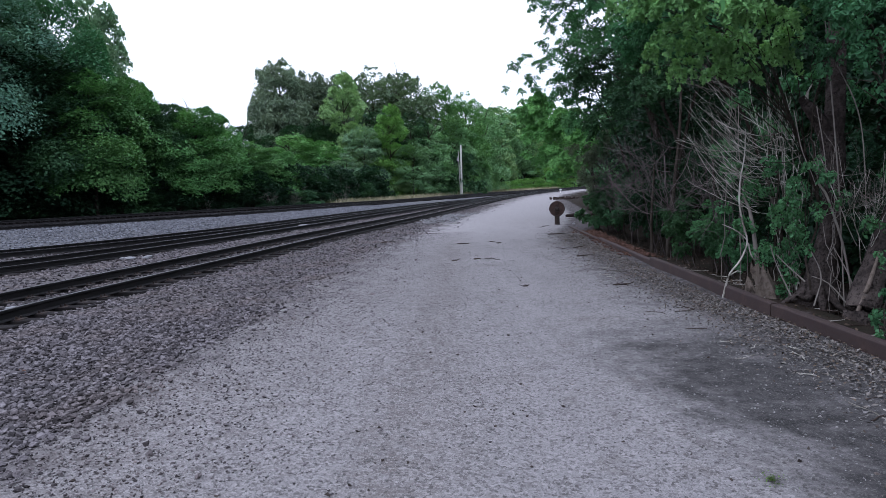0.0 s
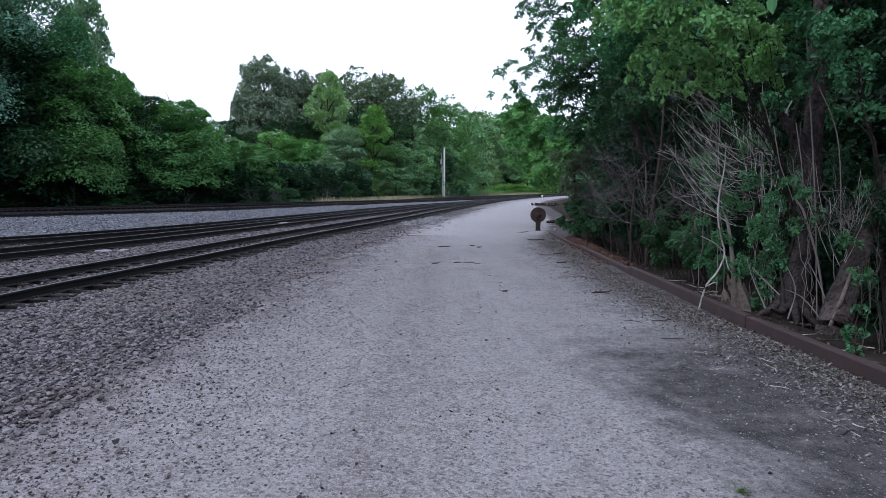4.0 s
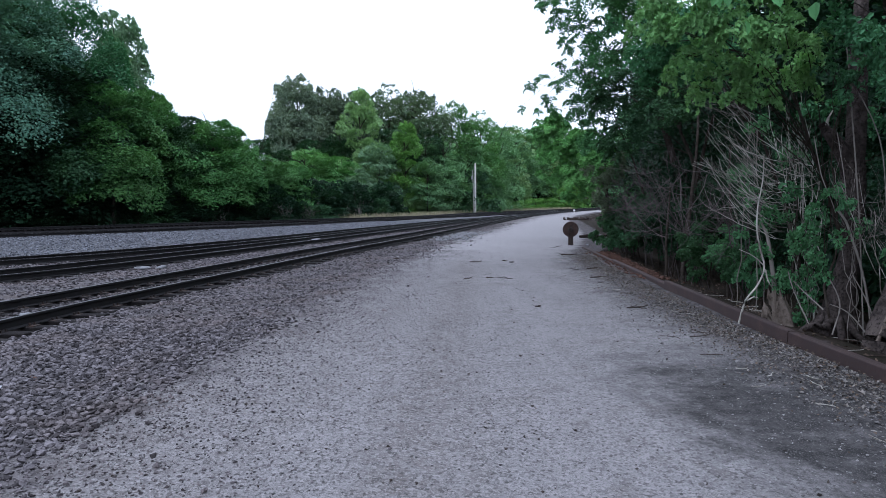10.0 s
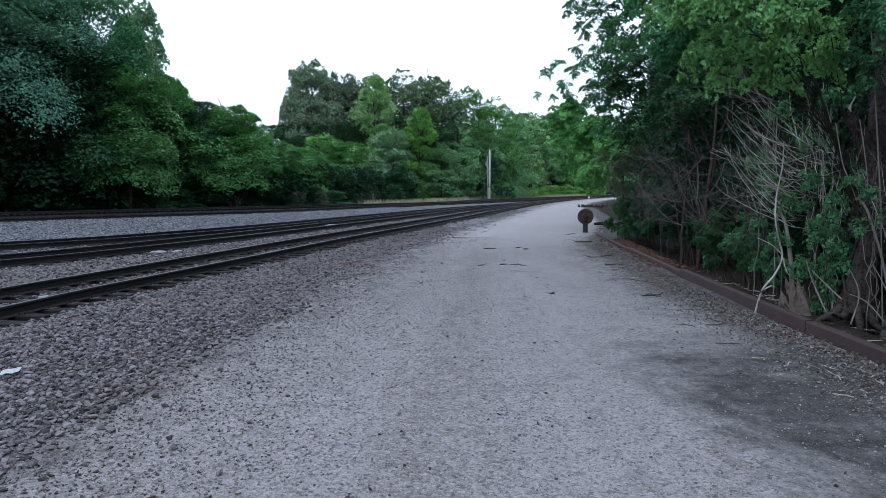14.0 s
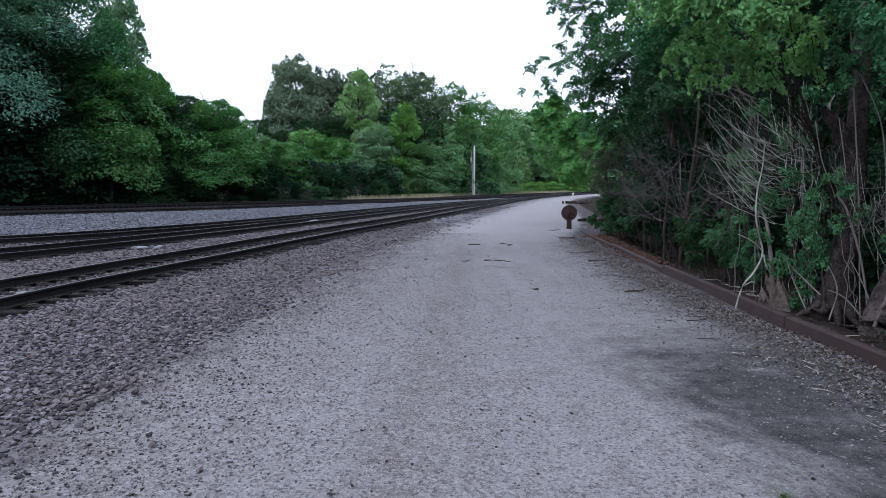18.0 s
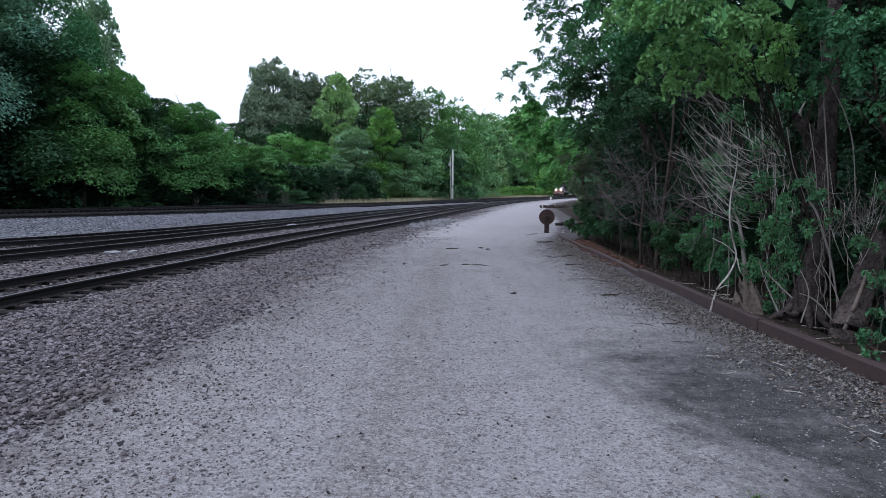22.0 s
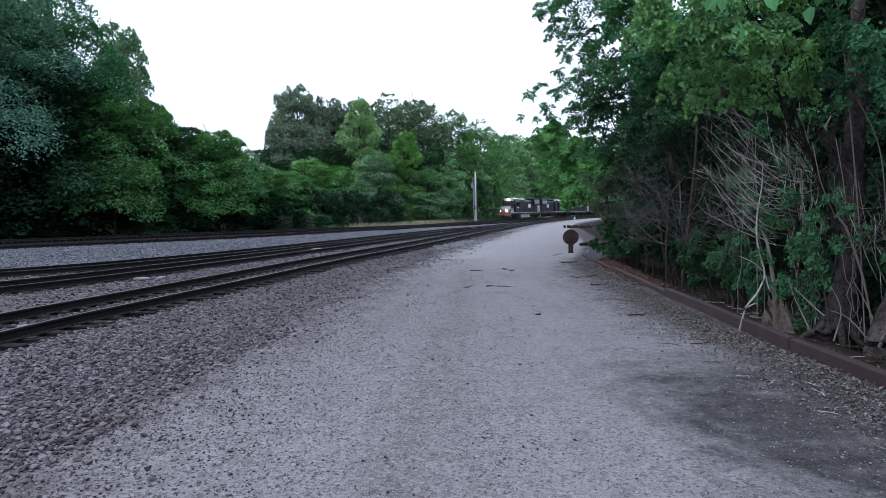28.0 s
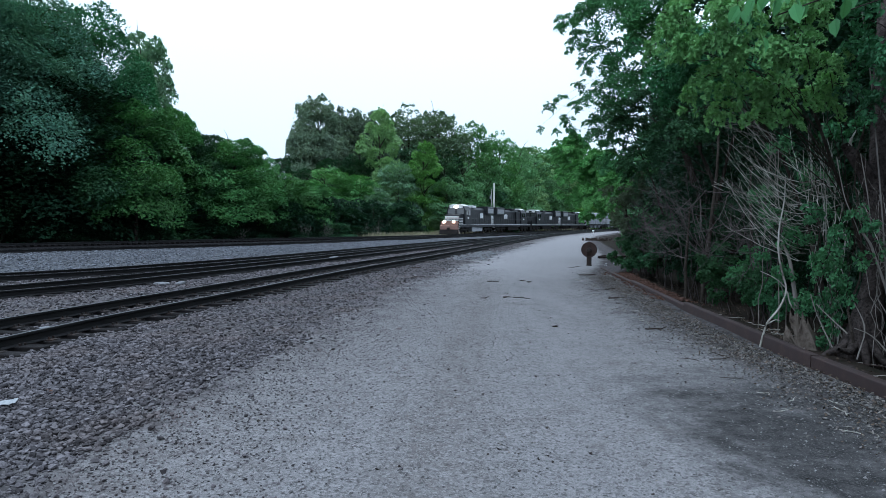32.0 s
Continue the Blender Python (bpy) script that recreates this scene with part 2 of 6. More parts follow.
GALVANISED = material("galvanised_metal", (0.319, 0.327, 0.334), 0.5, 0.6, spots=[(15, (0.228, 0.228, 0.236), 0.45, 0.6)])


# ---- mesh helpers ----
def raw_mesh(name, verts, faces, mats, smooth=False, face_mats=None):
    """One mesh out of a vertex array and a list of face index arrays, each of one width."""
    me = bpy.data.meshes.new(name)
    verts = np.asarray(verts, dtype=np.float32)
    faces = [np.asarray(f, dtype=np.int32) for f in faces if len(f)]
    me.vertices.add(len(verts))
    me.vertices.foreach_set("co", verts.ravel())
    loops = np.concatenate([f.ravel() for f in faces])
    sizes = np.concatenate([np.full(len(f), f.shape[1], dtype=np.int32) for f in faces])
    me.loops.add(len(loops))
    me.loops.foreach_set("vertex_index", loops)
    me.polygons.add(len(sizes))
    me.polygons.foreach_set("loop_start", np.concatenate([[0], np.cumsum(sizes)[:-1]]).astype(np.int32))
    if face_mats is not None:
        me.polygons.foreach_set("material_index", np.asarray(face_mats, dtype=np.int32))
    me.polygons.foreach_set("use_smooth", np.full(len(sizes), smooth, dtype=bool))
    for m in mats if isinstance(mats, (list, tuple)) else [mats]:
        me.materials.append(m)
    me.update(calc_edges=True)
    return me


class Soup:
    """Gathers many small pieces into one mesh."""

    def __init__(self):
        self.v, self.f, self.n = [], {}, 0

    def add(self, verts, *faces):
        for f in faces:
            f = np.asarray(f, dtype=np.int64)
            self.f.setdefault(f.shape[1], []).append(f + self.n)
        self.v.append(np.asarray(verts, dtype=np.float64))
        self.n += len(verts)

    def mesh(self, name, mats, smooth=False):
        return raw_mesh(name, np.concatenate(self.v), [np.concatenate(f) for f in self.f.values()], mats, smooth)


def part(name, source, mat, parent, label=""):
    """Links a bmesh, or a mesh, as one object under a thing or a part."""
    if isinstance(source, bmesh.types.BMesh):
        me = bpy.data.meshes.new(name)
        source.to_mesh(me)
        source.free()
        me.materials.append(mat)
    else:
        me = source
    ob = new(name, me)
    ob.parent = parent
    if label:
        ob["label"] = label
    return ob


def box(sx, sy, sz, x=0, y=0, z=0, bevel=0.0, m=None):
    """A box with its base centre at x, y, z."""
    bm = bmesh.new()
    bmesh.ops.create_cube(bm, size=1.0, matrix=Matrix.Translation((x, y, z + sz / 2)) @ Matrix.Diagonal((sx, sy, sz, 1)))
    if bevel:
        bmesh.ops.bevel(bm, geom=bm.edges[:], offset=bevel, segments=1, affect="EDGES")
    if m:
        bm.transform(m)
    return bm


def add_box(bm, sx, sy, sz, x=0, y=0, z=0, m=None):
    put = Matrix.Translation((x, y, z + sz / 2)) @ Matrix.Diagonal((sx, sy, sz, 1))
    bmesh.ops.create_cube(bm, size=1.0, matrix=m @ put if m else put)
    return bm


def add_rod(bm, a, b, r, r2=None, sides=10):
    a, b = Vector(a), Vector(b)
    turn = (b - a).to_track_quat("Z", "Y").to_matrix().to_4x4()
    bmesh.ops.create_cone(bm, cap_ends=True, segments=sides, radius1=r, radius2=r if r2 is None else r2, depth=(b - a).length, matrix=Matrix.Translation((a + b) / 2) @ turn)
    return bm


def rod(a, b, r, r2=None, sides=10):
    return add_rod(bmesh.new(), a, b, r, r2, sides)


def prism(outline, depth):
    """Outline in x, z; extruded along y, centred."""
    bm = bmesh.new()
    a = [bm.verts.new((x, -depth / 2, z)) for x, z in outline]
    b = [bm.verts.new((x, depth / 2, z)) for x, z in outline]
    bm.faces.new(a)
    bm.faces.new(b[::-1])
    for i in range(len(a)):
        j = (i + 1) % len(a)
        bm.faces.new((a[j], a[i], b[i], b[j]))
    bmesh.ops.recalc_face_normals(bm, faces=bm.faces[:])
    return bm


def tube(soup, path, radii, sides=5):
    """A tapered tube along a path of points."""
    p = np.asarray(path, dtype=float)
    d = np.gradient(p, axis=0)
    d /= np.linalg.norm(d, axis=1)[:, None] + 1e-9
    up = np.where(np.abs(d[:, 2:3]) > 0.9, [[1.0, 0, 0]], [[0, 0, 1.0]])
    a = np.cross(d, up)
    a /= np.linalg.norm(a, axis=1)[:, None]
    b = np.cross(d, a)
    ang = np.linspace(0, 2 * np.pi, sides, endpoint=False)
    r = np.asarray(radii, dtype=float)[:, None, None]
    ring = p[:, None] + r * (np.cos(ang)[None, :, None] * a[:, None] + np.sin(ang)[None, :, None] * b[:, None])
    n = len(p)
    i = np.arange(n - 1)[:, None] * sides
    k, k2 = np.arange(sides)[None], (np.arange(sides)[None] + 1) % sides
    quads = np.stack([i + k, i + k2, i + sides + k2, i + sides + k], -1).reshape(-1, 4)
    soup.add(ring.reshape(-1, 3), quads)


def limb(rng, start, way, length, steps=7, wander=0.25, lift=0.0):
    """A crooked line from start."""
    p, d, out = np.array(start, float), np.array(way, float), []
    d /= np.linalg.norm(d)
    for _ in range(steps + 1):
        out.append(p.copy())
        p = p + d * length / steps
        d = d + rng.normal(0, wander, 3) + [0, 0, lift]
        d /= np.linalg.norm(d)
    return np.array(out)


OVATE = ((0.0, 0.0), (0.3, 0.42), (0.68, 0.36), (1.0, 0.0))
MAPLE = ((0.0, 0.0), (0.08, 0.42), (0.34, 0.24), (0.52, 0.62), (0.66, 0.22), (1.0, 0.0))


def leaf_arrays(rng, at, normal, size, long=1.5, fold=0.18, shape=None, droop=0.0):
    """Folded leaves, with four points or after an outline of half a leaf: vertices and faces."""
    n = len(at)
    normal = normal / (np.linalg.norm(normal, axis=1)[:, None] + 1e-9)
    hang = rng.normal(size=(n, 3)) - [0, 0, droop]
    t = hang - normal * (hang * normal).sum(1)[:, None]
    t /= np.linalg.norm(t, axis=1)[:, None] + 1e-9
    b = np.cross(normal, t)
    s = size[:, None]
    if shape:
        half = len(shape)
        right = [at + t * s * long * (u - 0.4) + b * s * w + normal * s * (abs(w) * fold * 2 - 0.25 * u * u) for u, w in shape]
        left = [at + t * s * long * (u - 0.4) - b * s * w + normal * s * (abs(w) * fold * 2 - 0.25 * u * u) for u, w in shape[1:-1]]
        v = np.stack(right + left, 1)
        i = np.arange(n)[:, None] * v.shape[1]
        other = [0, half - 1] + list(range(v.shape[1] - 1, half - 1, -1))
        return v.reshape(-1, 3), np.concatenate([i + list(range(half))[::-1], i + other[::-1]])
    v = np.stack([at - t * s * long / 2, at + b * s / 2 + normal * s * fold, at + t * s * long / 2, at - b * s / 2 + normal * s * fold], 1)
    i = np.arange(n)[:, None] * 4
    tri = np.concatenate([i + [0, 1, 2], i + [0, 2, 3]])
    return v.reshape(-1, 3), tri


def curve(points, step):
    """A smooth line through plan points, resampled at even steps."""
    p = np.array(points, float)
    p = np.vstack([2 * p[0] - p[1], p, 2 * p[-1] - p[-2]])
    u = np.linspace(0, 1, 40, endpoint=False)[:, None]
    rows = []
    for a, b, c, d in zip(p, p[1:], p[2:], p[3:]):
        rows.append(0.5 * (2 * b + (c - a) * u + (2 * a - 5 * b + 4 * c - d) * u**2 + (3 * b - a - 3 * c + d) * u**3))
    line = np.vstack(rows + [p[-2][None]])
    s = np.r_[0, np.cumsum(np.linalg.norm(np.diff(line, axis=0), axis=1))]
    q = np.arange(0, s[-1], step)
    return np.stack([np.interp(q, s, line[:, i]) for i in range(line.shape[1])], 1)


def normals_of(line):
    d = np.gradient(line, axis=0)
    d /= np.linalg.norm(d, axis=1)[:, None]
    return d, np.stack([-d[:, 1], d[:, 0]], 1)


def smooth01(x, a, b):
    t = np.clip((x - a) / (b - a), 0, 1)
    return t * t * (3 - 2 * t)


# ---- the plan ----
RAIL_Z = 0.20
NEAR = curve([(-8.6, -6), (-7.85, 3), (-7.2, 10.2), (-6.75, 13), (-6.0, 17), (-4.4, 25.5), (-1.7, 37.2), (2.3, 56.2), (7.2, 79), (14.0, 105), (25, 138), (48, 196), (90, 300)], 0.5)
MID_A = curve([(-18.5, 3), (-14.6, 10.5), (-11.4, 17), (-10.1, 20.6), (-8.4, 26.4), (-6.2, 35), (-3.5, 46), (0.4, 62), (5.6, 80), (12.4, 105.5), (24, 141)], 0.5)
MID_B = curve([(-27, 7), (-19, 16.2), (-14.2, 21.9), (-12.1, 25.5), (-9.7, 32), (-6.7, 43.0), (-2.6, 58), (1.6, 71), (6.2, 84), (12, 105)], 0.5)
FAR_A = curve([(-62, 5), (-45, 23.5), (-28.5, 42.75), (-18.65, 54.8), (-10.6, 72), (-5, 86), (2, 99), (9, 115.5), (17, 136), (27, 158), (40, 188), (62, 230), (152, 394)], 1.0)
FAR_B = curve([(-75, 16), (-52, 41), (-37.5, 57), (-25, 71.5), (-13.5, 84.5), (-6.5, 93.5), (-2.2, 101.5), (4.4, 122.5), (11.5, 140), (19, 156.5), (28.5, 177), (38, 195), (60, 236), (150, 400), (310, 690)], 1.0)
ROAD_L = np.array([(-3.3, -10), (-3.0, 4.4), (-2.9, 7), (-2.5, 10), (-1.6, 20), (1.6, 38), (6.5, 62), (13.0, 92), (24.0, 130), (60, 220)])
ROAD_R = np.array([(4.0, -10), (3.9, 4), (3.9, 12), (4.3, 20), (4.8, 24), (6.1, 29), (7.5, 35), (9.7, 48), (13.0, 70), (18.5, 95), (28.5, 128), (66, 218)])


def ground_z(x, y):
    x, y = np.asarray(x, float), np.asarray(y, float)
    left, right = np.interp(y, ROAD_L[:, 1], ROAD_L[:, 0]), np.interp(y, ROAD_R[:, 1], ROAD_R[:, 0])
    z = 0.03 * smooth01(left - x, 0.2, 2.6)
    far = np.interp(y, FAR_A[:, 1], FAR_A[:, 0]) - x
    z = z - 0.16 * smooth01(far, -3.2, -1.6) * (1 - smooth01(far, 22, 26))
    near = np.abs(np.interp(y, NEAR[:, 1], NEAR[:, 0]) - x)
    z = z - 0.026 * (1 - smooth01(near, 1.35, 1.9)) * (y < 110) - 0.06 * (1 - smooth01(np.abs(near - 0.8), 0.16, 0.42)) * (y < 60)
    mid = np.interp(y, MID_A[:, 1], MID_A[:, 0]) - x
    z = z - 0.035 * smooth01(mid, -1.8, -1.2) * (1 - smooth01(np.interp(y, MID_B[:, 1], MID_B[:, 0]) - x, 1.4, 2.2))
    z = z - 0.55 * smooth01(x - right, 0.9, 3.0)
    z = z + 0.012 * np.sin(1.7 * x + 0.4 * y) * np.cos(0.9 * y - 0.6 * x) + 0.006 * np.sin(4.1 * x + 1.3 * y)
    return z


# ---- ground: one sheet of gravel road, ballast and soil ----
def ground_material():
    m = bpy.data.materials.new("gravel_ground")
    m.use_nodes = True
    n, l = m.node_tree.nodes, m.node_tree.links
    bsdf = n["Principled BSDF"]
    place = n.new("ShaderNodeNewGeometry")
    zone = n.new("ShaderNodeVertexColor")
    zone.layer_name = "zone"
    part_of = n.new("ShaderNodeSeparateColor")
    l.new(zone.outputs["Color"], part_of.inputs[0])

    def noise_tex(scale, detail=6, rough=0.6):
        tex = n.new("ShaderNodeTexNoise")
        tex.inputs["Scale"].default_value, tex.inputs["Detail"].default_value, tex.inputs["Roughness"].default_value = scale, detail, rough
        l.new(place.outputs["Position"], tex.inputs["Vector"])
        return tex.outputs["Fac"]

    def ranged(value, low, high, to=(0, 1)):
        r = n.new("ShaderNodeMapRange")
        r.inputs["From Min"].default_value, r.inputs["From Max"].default_value = low, high
        r.inputs["To Min"].default_value, r.inputs["To Max"].default_value = to
        l.new(value, r.inputs["Value"])
        return r.outputs["Result"]

    def mix(fac, a, b):
        x = n.new("ShaderNodeMix")
        x.data_type = "RGBA"
        l.new(fac, x.inputs["Factor"])
        for key, c in (("A", a), ("B", b)):
            if isinstance(c, tuple):
                x.inputs[key].default_value = (*c, 1)
            else:
                l.new(c, x.inputs[key])
        return x.outputs["Result"]

    def math_node(op, a, b):
        x = n.new("ShaderNodeMath")
        x.operation = op
        for i, c in enumerate((a, b)):
            if isinstance(c, (int, float)):
                x.inputs[i].default_value = c
            else:
                l.new(c, x.inputs[i])
        return x.outputs[0]

    cells = n.new("ShaderNodeTexVoronoi")
    cells.inputs["Scale"].default_value = 42
    l.new(place.outputs["Position"], cells.inputs["Vector"])
    grain = n.new("ShaderNodeSeparateColor")
    l.new(cells.outputs["Color"], grain.inputs[0])
    coarse = n.new("ShaderNodeTexVoronoi")
    coarse.inputs["Scale"].default_value = 17
    l.new(place.outputs["Position"], coarse.inputs["Vector"])
    lump = n.new("ShaderNodeSeparateColor")
    l.new(coarse.outputs["Color"], lump.inputs[0])
    road = mix(ranged(noise_tex(0.5), 0.4, 0.62), (0.165, 0.156, 0.158), (0.205, 0.194, 0.196))
    road = mix(ranged(noise_tex(3.2), 0.5, 0.7), road, (0.117, 0.107, 0.102))
    along = n.new("ShaderNodeVectorMath")
    along.operation = "MULTIPLY"
    along.inputs[1].default_value = (1.0, 0.13, 1.0)
    l.new(place.outputs["Position"], along.inputs[0])
    streak = n.new("ShaderNodeTexNoise")
    streak.inputs["Scale"].default_value, streak.inputs["Detail"].default_value = 2.6, 7
    l.new(along.outputs[0], streak.inputs["Vector"])
    road = mix(ranged(streak.outputs["Fac"], 0.42, 0.62, (0, 0.8)), road, (0.197, 0.186, 0.188))
    centre = n.new("ShaderNodeVertexColor")
    centre.layer_name = "pale"
    strip = n.new("ShaderNodeSeparateColor")
    l.new(centre.outputs["Color"], strip.inputs[0])
    road = mix(math_node("MULTIPLY", strip.outputs[1], ranged(noise_tex(7.0), 0.35, 0.6, (0.1, 0.9))), road, (0.101, 0.0874, 0.0824))
    road = mix(ranged(zone.outputs["Alpha"], 0.3, 0.95, (0, 0.85)), road, (0.275, 0.26, 0.262))
    rough_part = math_node("SUBTRACT", 1.0, zone.outputs["Alpha"])
    road = mix(math_node("MULTIPLY", rough_part, ranged(grain.outputs[0], 0.6, 1.0, (0, 0.55))), road, (0.284, 0.271, 0.269))
    road = mix(math_node("MULTIPLY", rough_part, ranged(grain.outputs[1], 0.62, 1.0, (0, 0.9))), road, (0.0585, 0.0535, 0.0523))
    dust = n.new("ShaderNodeTexVoronoi")
    dust.inputs["Scale"].default_value = 120
    l.new(place.outputs["Position"], dust.inputs["Vector"])
    speck = n.new("ShaderNodeSeparateColor")
    l.new(dust.outputs["Color"], speck.inputs[0])
    road = mix(ranged(speck.outputs[0], 0.6, 1.0, (0, 0.8)), road, (0.0836, 0.0777, 0.0776))
    road = mix(ranged(speck.outputs[1], 0.7, 1.0, (0, 0.6)), road, (0.268, 0.255, 0.254))
    ballast = mix(lump.outputs[0], (0.034, 0.031, 0.031), (0.125, 0.114, 0.116))
    ballast = mix(ranged(noise_tex(0.7), 0.48, 0.68, (0, 0.4)), ballast, (0.0858, 0.0647, 0.0546))
    pale = mix(lump.outputs[1], (0.0374, 0.0374, 0.0394), (0.122, 0.122, 0.129))
    soil = mix(ranged(noise_tex(2.0), 0.42, 0.62), (0.032, 0.025, 0.02), (0.02, 0.018, 0.013))
    damp = mix(ranged(noise_tex(5.0), 0.38, 0.66), (0.031, 0.03, 0.03), (0.068, 0.064, 0.064))
    damp = mix(ranged(speck.outputs[2], 0.72, 1.0, (0, 0.7)), damp, (0.122, 0.116, 0.112))
    damp = mix(ranged(grain.outputs[2], 0.75, 1.0, (0, 0.6)), damp, (0.0213, 0.0207, 0.0213))
    wave = ranged(noise_tex(1.3), 0.2, 0.8, (-0.45, 0.45))
    fine = ranged(noise_tex(9.0), 0.2, 0.8, (-0.2, 0.2))
    edge = math_node("ADD", wave, fine)
    colour = mix(ranged(math_node("ADD", part_of.outputs[0], edge), 0.3, 0.7), ballast, road)
    colour = mix(ranged(math_node("ADD", part_of.outputs[1], edge), 0.25, 0.85), colour, damp)
    colour = mix(ranged(math_node("ADD", part_of.outputs[2], edge), 0.35, 0.65), colour, soil)
    far_pale = n.new("ShaderNodeVertexColor")
    far_pale.layer_name = "pale"
    lighter = n.new("ShaderNodeSeparateColor")
    l.new(far_pale.outputs["Color"], lighter.inputs[0])
    colour = mix(ranged(math_node("ADD", lighter.outputs[0], edge), 0.3, 0.7), colour, pale)
    # near-black tone on the track bed, oily ground and rail shade together
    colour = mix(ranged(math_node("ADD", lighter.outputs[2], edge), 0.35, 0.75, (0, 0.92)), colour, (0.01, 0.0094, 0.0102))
    l.new(colour, bsdf.inputs["Base Color"])
    bsdf.inputs["Roughness"].default_value = 0.92
    bsdf.inputs["Specular IOR Level"].default_value = 0.04
    h = math_node("ADD", math_node("MULTIPLY", cells.outputs["Distance"], 0.6), math_node("MULTIPLY", noise_tex(30), 0.8))
    bump = n.new("ShaderNodeBump")
    bump.inputs["Strength"].default_value, bump.inputs["Distance"].default_value = 0.7, 0.014
    l.new(h, bump.inputs["Height"])
    l.new(bump.outputs[0], bsdf.inputs["Normal"])
    return m


def line_distance(line, x, y):
    """Least distance from each place to a plan line."""
    pts = line[::2]
    out = np.full(x.shape, 1e9)
    for px, py in pts:
        out = np.minimum(out, (x - px) ** 2 + (y - py) ** 2)
    return np.sqrt(out)


def build_ground():
    xs = np.concatenate([-np.geomspace(13, 900, 60)[::-1], np.arange(-12.8, 12.8, 0.2), np.geomspace(13, 900, 60)])
    ys = np.concatenate([-np.geomspace(4, 500, 24)[::-1], np.arange(-3.8, 32, 0.2), np.geomspace(32.3, 1500, 110)])
    gx, gy = np.meshgrid(xs, ys)
    x, y = gx.ravel(), gy.ravel()
    z = ground_z(x, y)
    left, right = np.interp(y, ROAD_L[:, 1], ROAD_L[:, 0]), np.interp(y, ROAD_R[:, 1], ROAD_R[:, 0])
    wide = 1.9 + 0.02 * np.abs(y)
    road = smooth01(x - left, -wide, wide) * (1 - smooth01(x - right, -0.9, 0.3))
    damp = 0.93 * smooth01(x, 1.1 - 0.1 * (y - 5), 2.8 - 0.1 * (y - 5)) * (1 - smooth01(y, 6.0, 9.6)) * (1 - smooth01(x, 4.2, 5.0)) * (0.85 + 0.15 * smooth01(y, 3.2, 4.6))
    damp = np.maximum(damp, 0.42 * smooth01(x - right, -1.6, -0.6) * (1 - smooth01(y, 22, 34)))
    damp = np.maximum(damp, 0.55 * np.exp(-(((x - 2.2) / 0.6) ** 2 + ((y - 7.6) / 0.5) ** 2)))
    soil = smooth01(x - right, 0.5, 1.2)
    far = np.interp(y, FAR_B[:, 1], FAR_B[:, 0]) - x
    soil = np.maximum(soil, smooth01(far, 6.0, 9.0))
    soil = np.maximum(soil, smooth01(-y, 40, 60))
    damp = np.maximum(damp, 0.9 * smooth01(np.interp(y, FAR_A[:, 1], FAR_A[:, 0]) - x, -1.5, -0.9) * (1 - smooth01(far, 2, 5)) * (y < 160))
    pale = smooth01(np.interp(y, MID_B[:, 1], MID_B[:, 0]) - x, 1.0, 2.0) * (1 - smooth01(np.interp(y, FAR_A[:, 1], FAR_A[:, 0]) - x, -2.7, -2.1)) * (y < 104)
    # dark track bed: oily ballast, plus shade below the rails put into the colour
    dark_bed = smooth01(np.interp(y, FAR_A[:, 1], FAR_A[:, 0]) - x, -2.2, -1.6) * (1 - smooth01(far, 2, 3.5)) * (y < 150)
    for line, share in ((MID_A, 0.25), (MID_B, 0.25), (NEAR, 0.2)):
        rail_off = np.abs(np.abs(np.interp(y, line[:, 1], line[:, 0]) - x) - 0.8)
        dark_bed = np.maximum(dark_bed, 0.97 * (1 - smooth01(rail_off, 0.16, 0.42)) * (y < 100) * (y > 0))
        dark_bed = np.maximum(dark_bed, share * (1 - smooth01(np.abs(np.interp(y, line[:, 1], line[:, 0]) - x), 0.9, 1.6)) * (y < 100) * (y > 0))
    packed = 0.34 * np.exp(-(((x - 1.3 - 0.07 * (y - 6)) / 0.8) ** 2)) * smooth01(y, 4, 9)
    packed = np.maximum(packed, 0.9 * smooth01(y, 13, 30))
    strip = 0.85 * np.exp(-(((x + 0.15 - 0.055 * (y - 7)) / 0.45) ** 2)) * (1 - smooth01(y, 16, 30))
    strip = np.maximum(strip, 0.7 * (1 - smooth01(x - left, 0.0, 3.2)) * (1 - smooth01(y, 10, 22)))
    for sx, sy, rx, ry, amount in ((1.0, 14.9, 0.5, 0.25, 0.9), (0.9, 21.0, 0.35, 0.5, 0.7), (3.4, 13.6, 0.5, 0.5, 0.6), (3.1, 19.0, 0.5, 0.9, 0.5), (2.0, 8.6, 0.35, 0.3, 0.6), (-1.2, 6.6, 0.5, 0.35, 0.5), (0.2, 6.0, 0.5, 0.3, 0.6)):
        strip = np.maximum(strip, amount * np.exp(-(((x - sx) / rx) ** 2 + ((y - sy) / ry) ** 2)))
    me = raw_mesh("ground", np.stack([x, y, z], 1), [np.stack([
        (np.arange(len(ys) - 1)[:, None] * len(xs) + np.arange(len(xs) - 1)[None]).ravel() + k for k in (0, 1, len(xs) + 1, len(xs))], 1)], ground_material(), True)
    for name, cols in (("zone", (road, damp, soil, packed)), ("pale", (pale, strip, dark_bed, np.ones_like(x)))):
        layer = me.color_attributes.new(name, "FLOAT_COLOR", "POINT")
        layer.data.foreach_set("color", np.stack(cols, 1).astype(np.float32).ravel())
    tagged(new("ground", me), "pale grey gravel service road beside stone track ballast", "ground", kind="structure")


build_ground()


